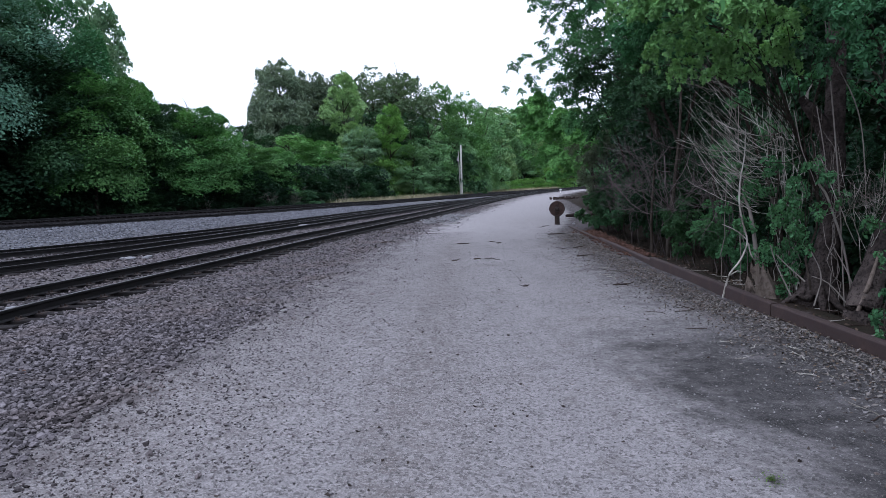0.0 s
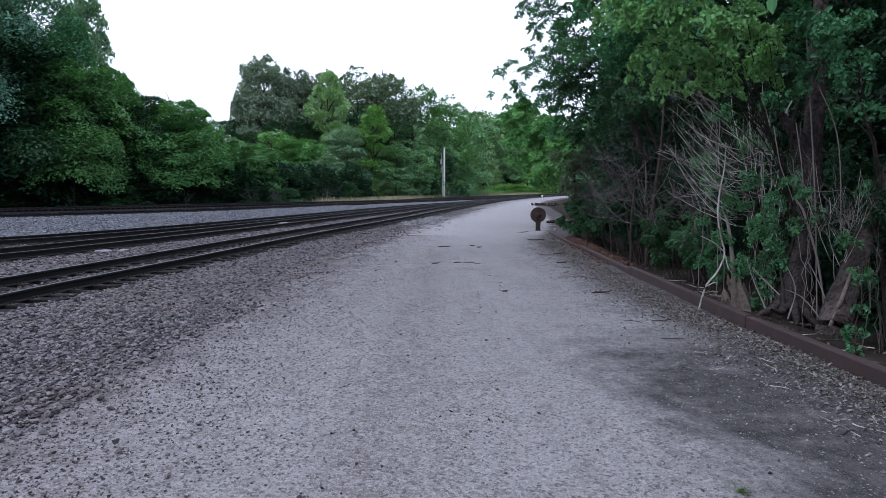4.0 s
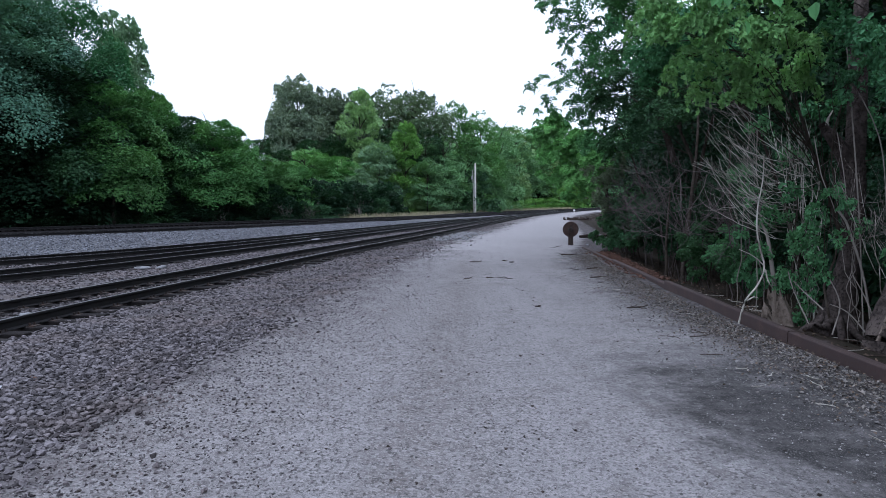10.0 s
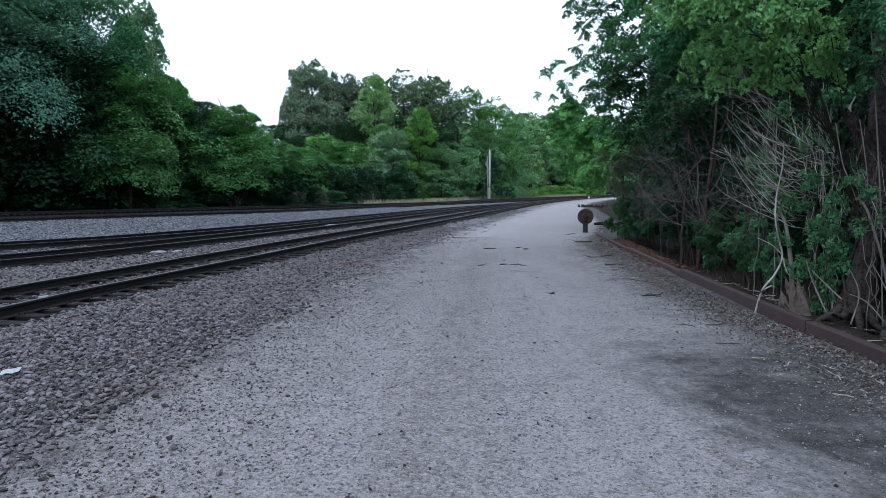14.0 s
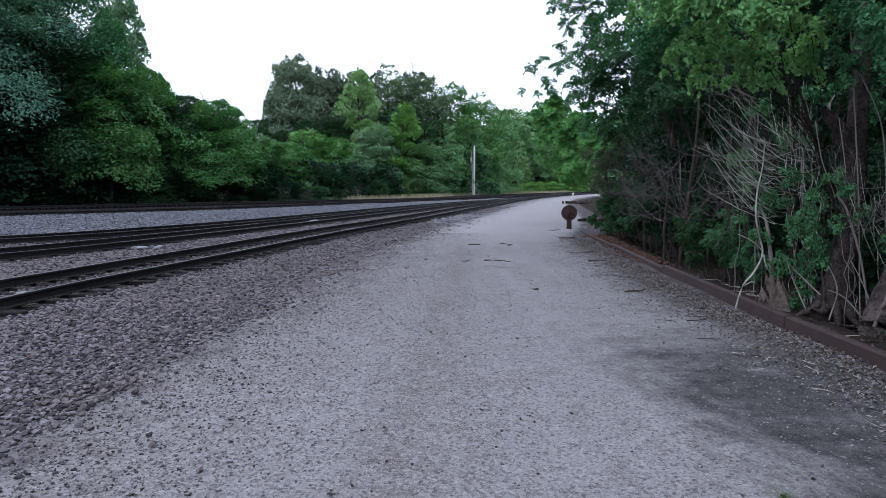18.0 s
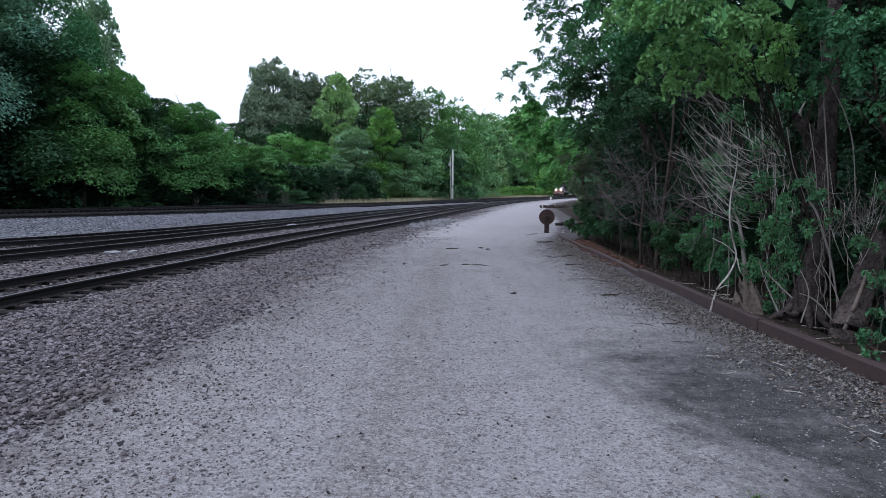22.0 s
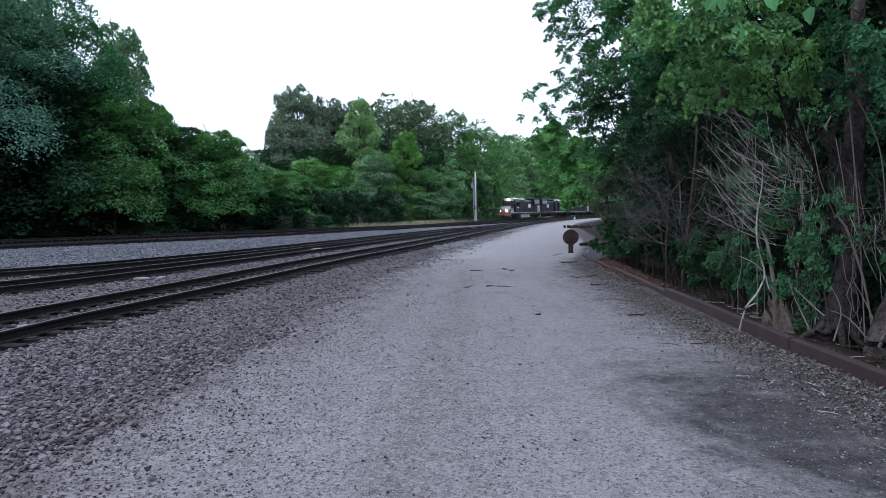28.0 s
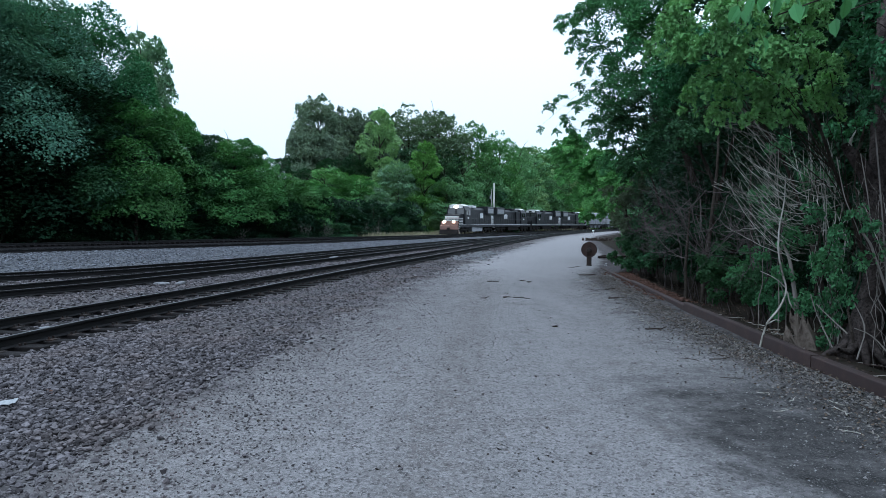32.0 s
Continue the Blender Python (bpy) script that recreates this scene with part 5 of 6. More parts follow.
def arching(name, seed, roots, tips, count, radius, mat, label, sag=0.3, twigs=4, group="bare shrubs"):
    """A leafless shrub: stems that rise from a foot, then arch from one box of space to another, with upright side twigs."""
    rng = np.random.default_rng(seed)
    wood = Soup()
    lo, hi = np.array(roots, float)
    tlo, thi = np.array(tips, float)
    foot = np.array([(lo[0] + hi[0]) / 2 + 0.25, (lo[1] + hi[1]) / 2 + 0.2, 0.0])
    foot[2] = float(ground_z(foot[0], foot[1]))
    for _ in range(count):
        a, e = rng.uniform(lo, hi), rng.uniform(tlo, thi)
        down = np.array([0, 0, -sag * np.linalg.norm(e - a) * rng.uniform(0.3, 1.3)])
        u = np.linspace(0, 1, 12)[:, None]
        stem = a * (1 - u) + e * u + 4 * down * u * (1 - u) * (0.6 + 0.4 * (1 - u)) + rng.normal(0, 0.018, (12, 3)).cumsum(0) * 0.5
        r = radius * rng.uniform(0.6, 1.2)
        tube(wood, stem - foot, np.linspace(r, r * 0.4, 12), 5)
        g = foot + [rng.normal(0, 0.15), rng.normal(0, 0.15), -0.1]
        rise = g * (1 - u) + a * u + rng.normal(0, 0.03, (12, 3)) * np.sin(np.pi * u)
        if rng.random() < 0.3:
            tube(wood, rise - foot, np.linspace(r * 1.3, r, 12), 5)
        for _ in range(twigs):
            k = rng.integers(3, 11)
            d = (stem[k] - stem[k - 1]) * 3 + rng.normal(0, 0.16, 3) + [0, 0, 0.22]
            side = limb(rng, stem[k] - foot, d, rng.uniform(0.15, 0.6), 5, 0.16, 0.05)
            tube(wood, side, np.linspace(r * 0.5, r * 0.25, 6), 3)
            if rng.random() < 0.6:
                tube(wood, limb(rng, side[3], rng.normal(0, 1, 3), rng.uniform(0.06, 0.22), 3, 0.2), np.linspace(r * 0.3, r * 0.18, 4), 3)
    ob = tagged(new(name, wood.mesh(name, mat)), label, "shrub", group)
    ob.location = foot
    return ob


def bare_growth():
    pale = "pale bleached leafless shrub with arching stems"
    arching("bare_shrub", 130, ((5.0, 10.0, 1.7), (5.8, 10.4, 2.5)), ((3.9, 10.1, 2.4), (4.7, 10.7, 3.3)), 22, 0.0065, TWIG_PALE, pale, 0.26)
    arching("bare_shrub", 131, ((4.9, 10.0, 1.2), (5.5, 10.3, 2.0)), ((3.9, 10.0, 1.7), (4.6, 10.5, 2.6)), 14, 0.006, TWIG_PALE, pale, 0.16)
    arching("bare_shrub", 132, ((5.0, 9.8, 1.4), (5.6, 10.1, 2.2)), ((4.7, 9.9, 2.5), (5.4, 10.5, 3.6)), 14, 0.005, TWIG_PALE, "pale leafless shrub with upright stems", 0.1)
    arching("bare_shrub", 133, ((5.6, 8.6, 0.6), (6.2, 9.2, 1.4)), ((5.1, 8.2, 0.9), (5.9, 8.8, 2.2)), 11, 0.006, TWIG_PALE, "pale tangled twigs beside the leaning trunk", 0.15)
    arching("bare_shrub", 140, ((5.3, 8.9, 1.0), (5.8, 9.1, 1.9)), ((4.9, 8.7, 1.2), (5.9, 8.9, 2.9)), 9, 0.005, TWIG_GREY, "thin grey twigs before the old forked trunk", 0.15)
    arching("bare_shrub", 141, ((6.0, 8.6, 1.2), (6.4, 9.0, 1.6)), ((5.3, 8.3, 1.3), (6.0, 8.7, 1.9)), 8, 0.005, TWIG_GREY, "thin grey twigs beside the leaning trunk", 0.12)
    arching("bare_shrub", 134, ((4.7, 11.0, 2.9), (5.2, 11.5, 3.3)), ((3.9, 10.6, 2.9), (4.5, 11.2, 3.6)), 9, 0.007, TWIG_GREY, "grey leafless branch among the maple leaves", -0.05)
    brown = "tangled grey-brown leafless shrub in the shade"
    arching("bare_shrub", 135, ((5.6, 15.0, 0.9), (6.4, 17.0, 2.6)), ((4.5, 14.5, 1.0), (5.4, 17.0, 3.2)), 20, 0.009, TWIG_BROWN, brown, 0.12, 7)
    arching("bare_shrub", 136, ((5.9, 18.0, 0.6), (6.8, 20.0, 2.8)), ((4.8, 17.5, 0.7), (5.7, 20.0, 3.2)), 20, 0.010, TWIG_BROWN, brown, 0.12, 7)
    arching("bare_shrub", 137, ((6.2, 21.0, 0.5), (7.0, 24.0, 2.6)), ((5.3, 20.5, 0.7), (6.0, 24.0, 3.0)), 18, 0.011, TWIG_BROWN, brown, 0.1, 7)
    arching("bare_shrub", 138, ((5.4, 12.5, 0.5), (6.2, 14.0, 2.2)), ((4.8, 12.3, 0.6), (5.4, 14.0, 2.6)), 16, 0.009, TWIG_BROWN, brown, 0.12, 7)
    arching("bare_shrub", 139, ((6.5, 25.0, 1.0), (7.2, 28.0, 2.6)), ((5.7, 25.0, 1.0), (6.5, 28.0, 2.8)), 18, 0.013, TWIG_BROWN, brown, 0.1, 6)


bare_growth()


def forked_trunk():
    """The old trunk behind the beam, with roots, a fork and hanging vines."""
    foot = np.array([5.5, 9.4, float(ground_z(5.5, 9.4))])
    rng = np.random.default_rng(8)
    ob = tagged(new("old_tree"), "old forked grey-brown trunk with bare roots behind the rusted beam", "tree")
    ob.location = foot

    def stem(name, path, radii, mat, sides=10, label="", owner=ob, origin=foot, rough=0.0):
        line = curve(path, 0.06)
        r = np.interp(np.linspace(0, 1, len(line)), np.linspace(0, 1, len(radii)), radii)
        if rough:
            r = r * (1 + rough * np.sin(np.arange(len(r)) * 0.9) * rng.normal(0, 1, len(r)))
        wood = Soup()
        tube(wood, line - origin, r, sides)
        if rough:
            ring = np.sin(np.arange(sides) * 2.3 + 1.0) * 0.14 + 1
            centre = np.repeat(line - origin, sides, 0)
            wood.v[0] = centre + (wood.v[0] - centre) * np.tile(ring, len(line))[:, None]
        return part(name, wood.mesh(name, mat, True), None, owner, label)

    stem("trunk", [(5.47, 9.4, -0.44), (5.49, 9.4, -0.11), (5.56, 9.4, 0.26), (5.62, 9.4, 0.67), (5.68, 9.4, 1.03), (5.70, 9.4, 1.48), (5.70, 9.4, 1.96), (5.68, 9.4, 2.36)], (0.32, 0.27, 0.2, 0.15, 0.12, 0.12, 0.14, 0.14), BARK_OLD, 16, rough=0.015)
    stem("limb", [(5.68, 9.4, 2.2), (5.71, 9.4, 2.59), (5.75, 9.45, 3.07), (5.78, 9.5, 3.63), (5.85, 9.6, 4.36), (5.94, 9.7, 5.26), (6.19, 10, 6.72)], (0.13, 0.12, 0.11, 0.09, 0.07, 0.05, 0.03), BARK_OLD, 14, rough=0.015)
    stem("limb", [(5.67, 9.4, 2.15), (5.53, 9.36, 2.43), (5.36, 9.3, 2.62), (5.21, 9.26, 2.78), (5.10, 9.2, 2.87)], (0.13, 0.12, 0.1, 0.085, 0.05), BARK_OLD, 12, rough=0.02)
    stem("snag", [(5.24, 9.26, 2.76), (5.22, 9.24, 2.9), (5.28, 9.2, 3.06)], (0.03, 0.02, 0.008), TWIG_PALE, 6, "short broken pale snag")
    for i in range(7):
        a = -2.9 + i * 0.48
        root = Soup()
        p = limb(rng, (0.2 * np.cos(a), 0.2 * np.sin(a), 0.3), (np.cos(a), np.sin(a), -0.7), 0.65, 6, 0.2)
        p[:, 2] = np.maximum(p[:, 2], -0.12)
        tube(root, p, np.linspace(0.075, 0.015, 7), 7)
        part("root", root.mesh("root", BARK_OLD, True), None, ob)
    for path, r in (([(5.66, 9.0, -0.15), (5.64, 9.05, 0.63), (5.62, 9.1, 1.41), (5.55, 9.1, 2.18), (5.47, 9.1, 2.95), (5.39, 9.1, 3.71), (5.3, 9.1, 4.3), (5.21, 9.1, 4.89)], 0.013), ([(5.34, 9.0, 3.46), (5.53, 9.0, 3.16), (5.71, 9.0, 2.82), (5.82, 9.0, 2.48), (5.88, 9.0, 2.02), (5.93, 9.0, 1.25)], 0.011), ([(5.2, 8.9, 1.68), (5.31, 8.9, 1.53), (5.38, 8.9, 1.34), (5.48, 8.9, 1.07), (5.59, 8.95, 0.8), (5.72, 9.0, 0.32), (5.75, 9.0, -0.07)], 0.022), ([(4.91, 9.0, 2.67), (4.98, 9.0, 2.33), (5.04, 9.0, 2.1), (5.17, 9.0, 1.8), (5.23, 9.0, 1.63)], 0.009), ([(5.19, 8.95, 2.71), (5.29, 8.95, 2.18), (5.33, 8.95, 1.87), (5.33, 8.95, 1.65)], 0.009)):
        stem("vine", path, (r * 0.7, r * 0.75, r * 0.5), TWIG_GREY, 6, "pale woody vine")
    # a second, leaning trunk with pale split wood
    origin = np.array([5.45, 8.3, float(ground_z(5.45, 8.3))])
    lean = tagged(new("leaning_tree"), "leaning weathered trunk with pale split wood", "tree")
    lean.location = origin
    stem("trunk", [(5.43, 8.3, -0.3), (5.44, 8.3, -0.04), (5.57, 8.4, 0.27), (5.74, 8.5, 0.58), (5.91, 8.6, 0.91), (6.18, 8.8, 1.26), (6.67, 9.2, 1.87), (7.3, 9.8, 2.8)], (0.2, 0.18, 0.14, 0.12, 0.11, 0.09, 0.06, 0.03), BARK_OLD, 14, "", lean, origin, 0.02)
    stem("split", [(5.3, 8.25, -0.1), (5.4, 8.22, 0.2), (5.55, 8.28, 0.5), (5.72, 8.4, 0.8)], (0.022, 0.028, 0.024, 0.01), BARK_PALE, 8, "pale split strip of wood", lean, origin, 0.03)
    # the split stump
    x, y = 4.98, 9.75
    stump = tagged(new("split_stump"), "pale split stump with torn wood behind the beam", "tree stump")
    stump.location = (x, y, float(ground_z(x, y)) - 0.05)
    rng = np.random.default_rng(88)
    for dx, dy, h, r in ((0, 0, 0.5, 0.13), (0.15, 0.08, 0.36, 0.07), (-0.12, 0.05, 0.26, 0.06)):
        wood = Soup()
        ang = np.linspace(0, 6.283, 14, endpoint=False)
        flute = 1 + 0.25 * np.sin(4 * ang + 1) + rng.normal(0, 0.1, 14)
        rings = []
        for k, u in enumerate((0, 0.3, 0.6, 0.85, 1.0)):
            rr = r * flute * (1.35 - 0.6 * u) * (1 + rng.normal(0, 0.05, 14))
            up = -0.1 + (h + 0.1) * u * (1 + (rng.uniform(-0.45, 0.35, 14) if k == 4 else 0))
            rings.append(np.stack([dx - 0.18 * u * u + rr * np.cos(ang), dy + rr * np.sin(ang), up + 0 * ang], 1))
        q = np.arange(4)[:, None] * 14
        a, b = np.arange(14)[None], (np.arange(14)[None] + 1) % 14
        v = np.concatenate(rings + [[(dx - 0.15, dy, h * 0.6)]])
        wood.add(v, np.stack([q + a, q + b, q + 14 + b, q + 14 + a], -1).reshape(-1, 4), np.stack([56 + np.arange(14), 56 + (np.arange(14) + 1) % 14, np.full(14, 70)], 1))
        part("splintered_trunk", wood.mesh("splintered_trunk", BARK_PALE), None, stump)
    # the pale vine that climbs from the beam
    origin = np.array([4.35, 9.9, 0.0])
    climber = tagged(new("climbing_vine"), "pale forked woody vine climbing from beside the beam", "vine")
    climber.location = origin
    for path, r in (([(4.35, 9.9, -0.02), (4.4, 9.9, 0.19), (4.46, 9.9, 0.36), (4.62, 9.95, 0.52), (4.74, 10, 0.71), (4.76, 10, 0.86), (4.7, 10, 1.08), (4.64, 10, 1.38), (4.67, 10.05, 1.72), (4.76, 10.1, 2.15), (4.77, 10.1, 2.57)], 0.016), ([(4.46, 9.9, 0.33), (4.58, 9.9, 0.39), (4.64, 9.88, 0.37)], 0.012), ([(4.76, 10, 0.84), (4.63, 9.95, 0.95), (4.49, 9.9, 1.03), (4.3, 9.85, 1.11)], 0.01), ([(4.78, 10, 0.79), (4.83, 10, 0.6), (4.96, 10, 0.43), (5.07, 10, 0.34)], 0.011)):
        stem("stem", path, (r, r * 0.8, r * 0.5), TWIG_PALE, 7, "", climber, origin)
    stem("stem", [(5.02, 10.1, -0.15), (4.98, 10.1, 0.3), (4.96, 10.1, 0.59), (4.92, 10.1, 0.85), (4.88, 10.1, 1.11), (4.85, 10.15, 1.33), (4.76, 10.2, 1.54)], (0.045, 0.035, 0.02), TWIG_GREY, 8, "thicker grey stem", climber, origin)
    # fallen sticks leaning against the trunk
    for i, path in enumerate(([(5.21, 9.2, 0.3), (5.07, 9.4, 0.5), (4.96, 9.6, 0.69)], [(5.1, 9.3, 0.02), (5.01, 9.6, 0.5), (4.96, 9.7, 0.8)], [(5.2, 8.95, 0.0), (5.35, 9.05, 0.4), (5.2, 9.1, 0.8)], [(5.6, 8.8, 0.0), (5.4, 8.95, 0.3), (5.15, 9.0, 0.42)], [(5.7, 8.7, 0.0), (5.6, 8.9, 0.5), (5.45, 9.0, 0.85)])):
        wood = Soup()
        line = curve(path, 0.08)
        tube(wood, line - np.array(path[0]), np.linspace(0.012, 0.006, len(line)), 6)
        tagged(new("stick", wood.mesh("stick", TWIG_GREY, True)), "pale dead stick leaning against the old trunk", "stick", "fallen sticks").location = path[0]
    # thin straight trunks farther along
    for i, (x, y, r, h) in enumerate(((5.65, 17.2, 0.045, 2.4), (6.0, 17.0, 0.06, 4.6), (6.4, 15.2, 0.04, 3.6), (6.9, 19.5, 0.08, 5), (7.3, 12.4, 0.08, 4.5))):
        sap = Soup()
        p = limb(np.random.default_rng(160 + i), (0, 0, -0.1), (0.04, 0, 1), h, 8, 0.05)
        tube(sap, p, np.linspace(r, r * 0.5, 9), 7)
        thin = tagged(new("sapling", sap.mesh("sapling", BARK, True)), "thin bare sapling trunk in the shaded thicket", "sapling", "sapling trunks")
        thin.location = (x, y, float(ground_z(x, y)))


forked_trunk()


# ---- the rusted edging beam ----
def edging_beam():
    ends = [((4.28, 1.0), (4.36, 8.35)), ((4.37, 8.40), (4.62, 14.0)), ((4.64, 14.05), (5.05, 20.2)), ((5.06, 20.25), (5.5, 26.9))]
    for i, (a, b) in enumerate(ends):
        a, b = np.array(a), np.array(b)
        length, mid = np.linalg.norm(b - a), (a + b) / 2
        turn = math.degrees(math.atan2(b[1] - a[1], b[0] - a[0])) - 90
        h, w = (0.195, 0.12) if i < 2 else (0.14, 0.12)
        ob = tagged(new("edging_beam"), "long brown rusted steel beam edging the gravel road", "steel beam", "edging beams")
        ob.matrix_basis = pose(mid[0], mid[1], (-0.03, -0.03, -0.04, -0.085)[i], 0, (0, 1.5, -2, 1)[i], turn)
        c = 0.016
        body = prism([(-w / 2, c), (-w / 2 + c, 0), (w / 2 - c, 0), (w / 2, c), (w / 2, h - c), (w / 2 - c * 0.4, h - c * 0.4), (w / 2 - c, h), (-w / 2 + c, h), (-w / 2 + c * 0.4, h - c * 0.4), (-w / 2, h - c)], length)
        part("bar", body, BEAM_RUST, ob)
        part("end_plate", box(w * 0.9, 0.012, h * 0.86, 0, length / 2 + 0.008, h * 0.07), RUST, ob)
    flakes = np.random.default_rng(14)
    n = 1500
    y = flakes.uniform(15.5, 24.5, n)
    x = np.interp(y, [15.5, 20.2, 24.5], [4.95, 5.3, 5.7]) + flakes.normal(0, 0.22, n)
    stones("rusty_debris", x, y, flakes.uniform(0.02, 0.06, n), RUST_RED, "heap of red-brown rotted wood and rust along the road edge", flakes, 0.5)


edging_beam()


# ---- wheel post ----
def wheel_post():
    x, y = 5.36, 28.9
    ob = tagged(new("wheel_post"), "rusty flanged wheel standing on a short steel post", "rusty post")
    ob.matrix_basis = pose(x, y, 0, 0, 0, -10)
    post = box(0.21, 0.18, 0.6, 0, 0, -0.05, 0.025)
    part("post", post, RUST, ob)
    part("foot_plate", box(0.24, 0.24, 0.03, 0, 0, 0, 0.008), RUST, ob)
    disc = bmesh.new()
    add_rod(disc, (0, 0.03, 0.68), (0, -0.05, 0.68), 0.305, sides=40)
    add_rod(disc, (0, -0.05, 0.68), (0, -0.09, 0.68), 0.29, 0.28, sides=40)
    wheel = part("wheel", disc, WHEEL_RUST, ob)
    rim = bmesh.new()
    for i in range(40):
        a, b = 2 * math.pi * i / 40, 2 * math.pi * (i + 1) / 40
        add_rod(rim, (0.31 * math.cos(a), -0.08, 0.68 + 0.31 * math.sin(a)), (0.31 * math.cos(b), -0.08, 0.68 + 0.31 * math.sin(b)), 0.028, sides=6)
    part("rim", rim, WHEEL_RUST, wheel)
    hub = bmesh.new()
    add_rod(hub, (0.0, -0.09, 0.66), (0.0, -0.17, 0.66), 0.11, 0.09, 18)
    add_rod(hub, (0.0, -0.17, 0.66), (0.0, -0.2, 0.66), 0.05, 0.04, 12)
    part("hub", hub, RUST, wheel, "dark worn hub")


wheel_post()


# ---- clutter beyond the wheel ----
def clutter():
    rng = np.random.default_rng(17)
    pile = tagged(new("tie_stack"), "row of dark discarded timber ties beside the road", "timber pile")
    pile.location = (13.6, 72.0, 0.0)
    for i in range(9):
        stick = part("timber", box(0.22, 0.8, 0.2, 0, 0, 0, 0.02), WOOD_DARK, pile)
        stick.matrix_basis = pose(-0.9 + i * 0.36, rng.normal(0, 0.15), 0.02 + 0.06 * (i % 2), rng.normal(9, 4), 0, rng.normal(0, 10))
    base = part("timber", box(2.4, 0.24, 0.1, 0, 0, 0, 0.02), WOOD_DARK, pile)
    base.matrix_basis = pose(0.4, -0.6, 0, 0, 0, 3)
    for i, (x, y) in enumerate(((7.2, 35.0), (7.9, 36.2), (8.4, 35.4), (7.6, 34.2))):
        bm = bmesh.new()
        bmesh.ops.create_icosphere(bm, subdivisions=2, radius=1)
        for v in bm.verts:
            v.co *= 0.8 + 0.4 * noise.noise(v.co * 1.7 + Vector((i * 5, 0, 0)))
            v.co.x, v.co.y, v.co.z = v.co.x * 0.32, v.co.y * 0.25, v.co.z * 0.13
        lump = bpy.data.meshes.new("scrap_lump")
        bm.to_mesh(lump)
        bm.free()
        lump.materials.append(WOOD_DARK)
        tagged(new("scrap_lump", lump), "dark lump of discarded wood and scrap", "debris", "scrap heap").location = (x, y, 0.06)
    for i, (x, y, s) in enumerate(((6.0, 28.6, 0.07), (6.6, 29.4, 0.11), (7.1, 29.4, 0.07), (7.0, 31.4, 0.09), (6.3, 29.9, 0.06))):
        bm = bmesh.new()
        bmesh.ops.create_icosphere(bm, subdivisions=2, radius=s)
        for v in bm.verts:
            v.co *= 0.75 + 0.6 * noise.noise(v.co * 9 + Vector((i * 3, 1, 0)))
            v.co.z *= 0.5
        paper = bpy.data.meshes.new("crumpled_litter")
        bm.to_mesh(paper)
        bm.free()
        paper.materials.append(WHITE_TRASH)
        tagged(new("crumpled_litter", paper), "crumpled white litter at the thicket's edge", "litter", "white litter").location = (x, y, s * 0.3)
    marker = tagged(new("white_marker"), "small white marker beside the main line", "marker")
    marker.location = (22.3, 117, 0)
    part("stake", box(0.08, 0.08, 0.5), POLE_WOOD, marker)
    part("cap", box(0.4, 0.3, 0.28, 0, 0, 0.4, 0.1), PAINT_WHITE, marker)


clutter()


# ---- poles ----
def poles():
    pole = tagged(new("utility_pole"), "bare weathered grey wooden utility pole beyond the tracks", "utility pole", "poles")
    pole.location = (5.75, 133, 0)
    part("shaft", rod((0, 0, -0.3), (0.05, 0, 9.75), 0.19, 0.16, 12), POLE_WOOD, pole)
    part("cap", rod((0.05, 0, 9.75), (0.05, 0, 9.85), 0.16, 0.1, 12), POLE_WOOD, pole)
    second = tagged(new("utility_pole"), "shorter thin leaning pole with a small box near its top", "utility pole", "poles")
    second.location = (5.3, 131.0, 0)
    part("shaft", rod((0.08, 0, -0.3), (-0.08, 0, 8.5), 0.09, 0.07, 10), POLE_GREY, second)
    part("equipment_box", box(0.35, 0.3, 0.7, -0.24, 0, 6.6, 0.04), GALVANISED, second)


poles()


